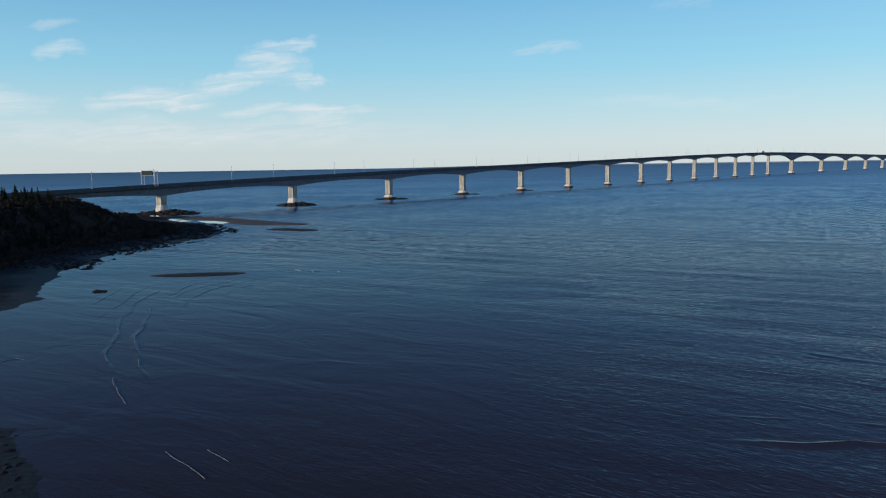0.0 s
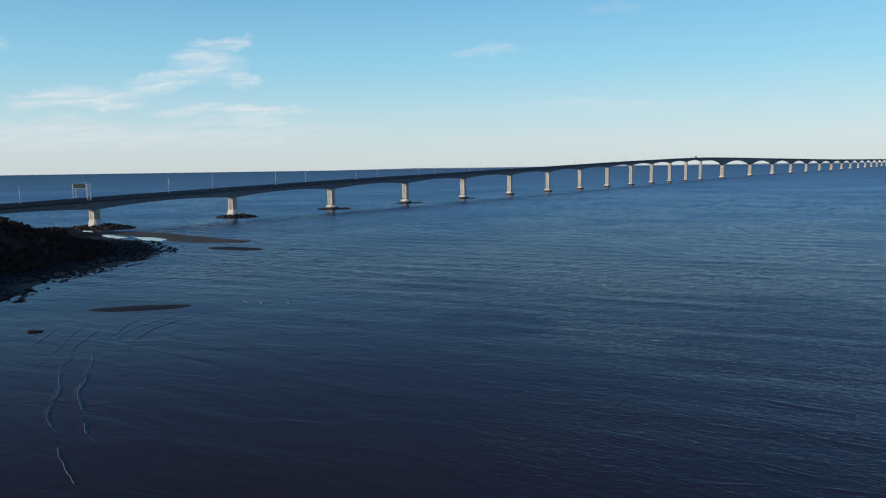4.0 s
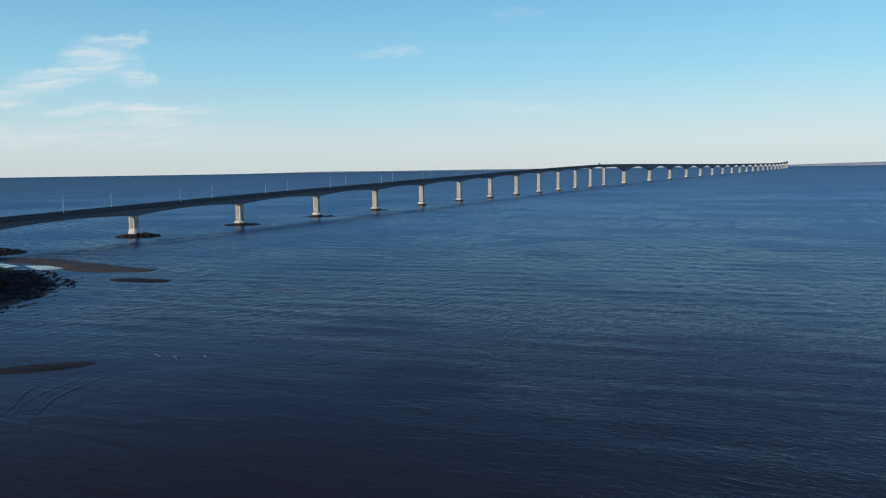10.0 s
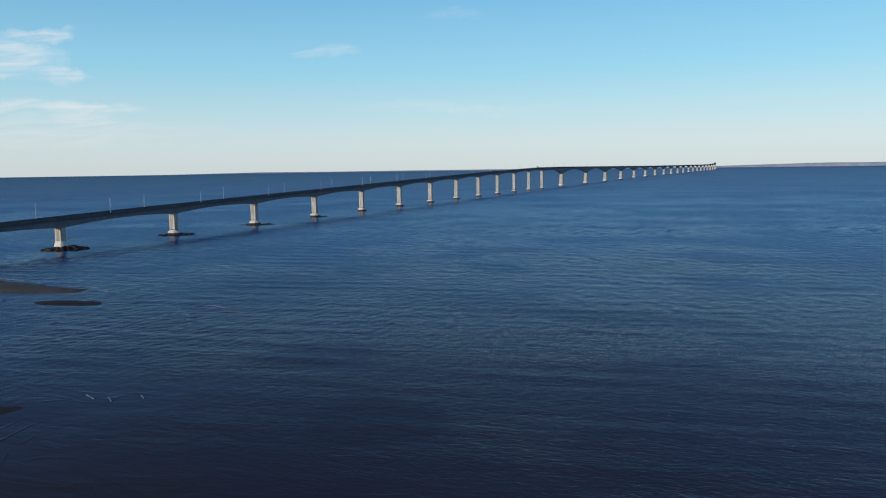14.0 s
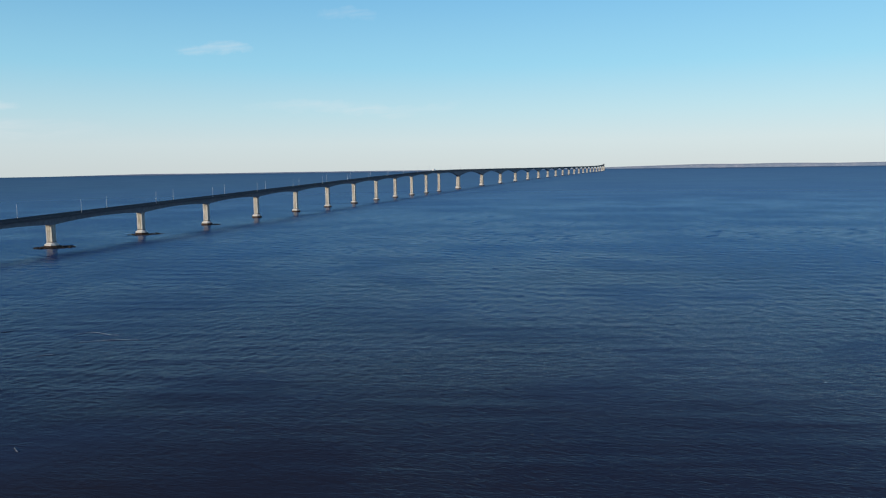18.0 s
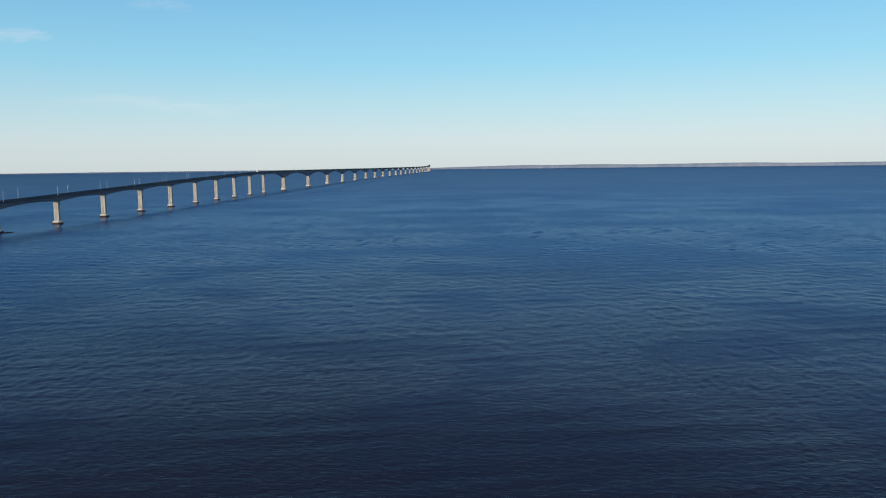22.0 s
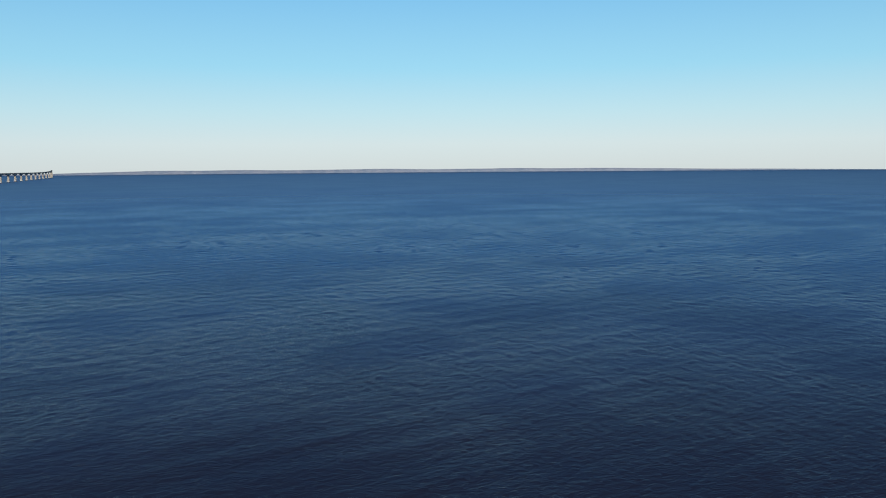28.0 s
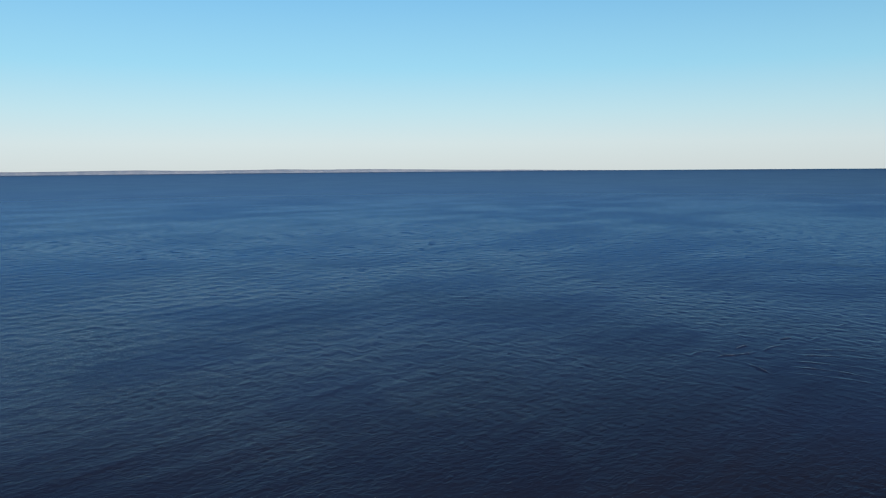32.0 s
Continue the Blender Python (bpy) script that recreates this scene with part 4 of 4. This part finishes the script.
def breaker(points, high, wide, foam, seed, side=1):
    """A low wave that runs in over the shallows: a lopsided ridge of water, with broken foam along its crest."""
    rng = random.Random(seed)
    path = curve_through(points, 0.5)
    n = len(path)
    rings, strips, faces = [], [], []
    for i, (x, y) in enumerate(path):
        ax, ay = path[max(i - 1, 0)]
        bx, by = path[min(i + 1, n - 1)]
        l = math.hypot(bx - ax, by - ay) or 1
        nx, ny = side * (by - ay) / l, -side * (bx - ax) / l
        j = 0.9 * noise.noise((x * 0.1, y * 0.1, seed)) + 0.12 * noise.noise((x * 0.4, y * 0.4, seed))
        x, y = x + nx * j, y + ny * j
        f = min(1, 3 * i / n, 3 * (n - i) / n + 0.02) * (0.8 + 0.5 * noise.noise((x * 0.2, y * 0.2, seed + 2)))
        rings.append([(x + nx * u * wide, y + ny * u * wide, h * high * f - 0.03) for u, h in ((-1.0, -0.1), (-0.6, 0.15), (-0.3, 0.55), (-0.1, 0.92), (0, 1.0), (0.1, 0.8), (0.25, 0.25), (0.5, -0.1))])
        w = foam * max(0.0, 0.75 + 1.3 * noise.noise((x * 0.13, y * 0.15, seed + 5))) * min(1, 4 * i / n, 4 * (n - i) / n)
        a, b = -0.02 * wide, 0.012 * wide + w * rng.uniform(0.25, 1.4)
        strips.append(((x + nx * a, y + ny * a, high * f + 0.02), (x + nx * (a + b) * 0.5, y + ny * (a + b) * 0.5, high * f * 0.8 + 0.05), (x + nx * b, y + ny * b, high * f * 0.3 + 0.02), w))
    bm = loft(bmesh.new(), rings if side > 0 else [r[::-1] for r in rings], close=False)
    wave = part("breaking_wave", bm, SEA, None, "low breaking wave running into the shallows", True)
    tagged(wave, category="wave", group="waves in the bay")
    if foam:
        verts = [p for s in strips for p in s[:3]]
        for i in range(n - 1):
            if strips[i][3] > 0.03 and strips[i + 1][3] > 0.03:
                faces += [(3 * i, 3 * i + 3, 3 * i + 4, 3 * i + 1), (3 * i + 1, 3 * i + 4, 3 * i + 5, 3 * i + 2)]
        if faces:
            tagged(from_lists("foam", verts, faces, FOAM, wave, "broken white foam on the crest"), kind="stuff")


# the lines that run up the beach
breaker([(-52, 172), (-49.5, 160), (-47.9, 151.9), (-41.3, 134.2), (-38.0, 125.1), (-32.8, 116.3), (-28.3, 107.2), (-25.7, 103.6), (-22.4, 100.0), (-20.2, 98.2)], 0.10, 1.3, 0.05, 2, -1)
breaker([(-19.4, 96.0), (-18.4, 94.2), (-16.6, 91.8), (-15.1, 90.1), (-13.5, 88.0), (-11.8, 85.9)], 0.05, 0.9, 0.04, 3, -1)
breaker([(-47, 168), (-46, 160), (-43.6, 151.7), (-38.3, 135.1), (-33.3, 123.6), (-30.8, 118.6), (-26.4, 111.3), (-23.1, 107.1)], 0.12, 1.3, 0.05, 1, -1)
breaker([(-17.5, 96.6), (-16.0, 94.8), (-13.7, 92.3), (-11.2, 90.0)], 0.04, 0.8, 0.04, 4, -1)
breaker([(-13.5, 99.0), (-12.1, 97.3), (-8.2, 92.8), (-6.0, 91.0)], 0.04, 1.0, 0.03, 5, -1)
breaker([(-52, 122.6), (-50.4, 123.6), (-49.1, 125.0), (-47.6, 124.4)], 0.05, 1.2, 0.16, 9, -1)
breaker([(25.0, 95.6), (27.4, 95.0), (31.5, 94.3), (34.5, 93.7), (38.0, 94.0), (44.0, 93.0), (52, 92)], 0.17, 1.7, 0.06, 6, -1)
for k, row in enumerate((((28.5, 101.9), (31.5, 101.1), (35.1, 100.3), (37.5, 99.6)), ((33.5, 106.6), (36.3, 105.4), (38.2, 104.5), (40.0, 102.8), (43, 100.6)),
                         ((38.5, 100.2), (40.6, 99.1), (42.7, 98.2), (47, 96.4)), ((43.5, 114.4), (46.5, 112.2), (49.1, 109.7), (53, 106.8)),
                         ((46, 126.2), (49.0, 123.9), (51.6, 121.1), (55, 118)), ((36, 88), (42, 87.2), (49, 85)))):
    breaker(list(row), 0.085, 1.6, 0.0, 20 + k, -1)
# where the waves cross over the outer shoal
for k, row in enumerate((((205.4, 46.5), (207.7, 49.1), (211.9, 46.5), (213.7, 43.4), (216, 40)), ((217.3, 37.1), (222.7, 32.5)), ((209.0, 41.5), (210.2, 37.9)),
                         ((215.7, 30.9), (220.3, 27.2), (225.0, 22.8)), ((230.6, 22.7), (234.2, 18.9)), ((229.7, 15.2), (236.2, 10.8)), ((252.9, 0.8), (257.8, -2.6)),
                         ((205.4, 43.5), (208.7, 41.8), (213.2, 34.1), (215.6, 31.8)), ((203.9, 37.6), (197.7, 34.5), (191.9, 33.3)))):
    breaker(list(row), 0.24, 1.8, 0.035, 50 + k, -1)
for k, row in enumerate((((207, 29), (205.3, 21.7), (203.4, 13.1), (199.2, 6.9)), ((201, 30), (199.6, 23.2), (196.2, 15.3), (191.8, 9.4)), ((213, 26), (212.9, 18.4), (213.0, 10.3), (211.9, 2.7)),
                         ((195, 31), (193.5, 24), (190, 16), (186, 11)), ((219, 22), (220, 14), (220, 6), (219, -2)))):
    breaker(list(row), 0.15, 2.2, 0.0, 60 + k, -1)
# smooth low crests that bend round the sand bar and cross behind it
for k, row in enumerate((((-47.6, 141.9), (-51.6, 153.1), (-54.0, 164.3), (-55.5, 175.7), (-56.5, 184), (-59, 191)), ((-41.2, 133.2), (-47.1, 149.7), (-51.1, 165.2), (-52.4, 175.3), (-53, 185.1), (-54.5, 191)),
                         ((-45.3, 156.0), (-47.7, 169.0), (-48.3, 183.4), (-45.8, 190.3), (-41.2, 197.0)), ((-44, 160), (-46.0, 172.0), (-45.4, 179.7), (-42.5, 188.5), (-37.7, 196.1), (-32.4, 199.1)),
                         ((-37, 150), (-41.5, 163), (-42.4, 176), (-38.6, 188), (-33, 195.5), (-27, 199)), ((-61, 168), (-62.5, 178), (-64, 190)), ((-36, 166), (-37.5, 178), (-33.5, 189)),
                         ((-58, 160), (-59.5, 172), (-61, 184)))):
    breaker(list(row), 0.075, 1.5, 0.0, 70 + k, -1)
for k, row in enumerate((((-46.1, 218.2), (-39.0, 213.2), (-32.1, 207.8), (-26, 203)), ((-67.1, 212.2), (-59.5, 209.5), (-52.8, 209.1), (-44, 209)), ((-43.5, 209.1), (-37.0, 206.6), (-31.0, 201.2), (-25, 200)),
                         ((-30.2, 203.7), (-25.9, 204.9), (-21.2, 203.9), (-14.7, 204.5)), ((-43, 203.5), (-36, 203), (-30, 199.5)))):
    breaker(list(row), 0.085, 1.4, 0.0, 80 + k, 1)
for k, row in enumerate((((-31.9, 206.7), (-29.8, 202.6)), ((-27.4, 203.6), (-26.2, 199.9)), ((-21.9, 203.0), (-20.6, 200.1)), ((-29.4, 202.0), (-26.1, 202.3), (-24.6, 204.1)),
                         ((-20, 299), (-13, 301), (-8, 294), (-3, 292)), ((-30, 273), (-24, 275), (-19, 275)), ((-17, 289), (-8, 287), (0, 284)))):
    breaker(list(row), 0.12, 1.2, 0.10, 90 + k, 1)
# foam along the spit and the foot of the reef
for k, row in enumerate((((-55, 349), (-48, 341), (-40, 338)), ((-46, 316), (-38, 313), (-30, 316)), ((-70, 364), (-60, 357), (-52, 352)), ((-106, 401), (-95, 392), (-84, 380)),
                         ((-90, 248), (-87, 262), (-84, 272)), ((-80, 284), (-77, 293), (-76, 302)), ((-93, 226), (-91, 236)), ((-140, 424), (-128, 413), (-118, 407)))):
    breaker(list(row), 0.12, 1.4, 0.06, 30 + k, 1)
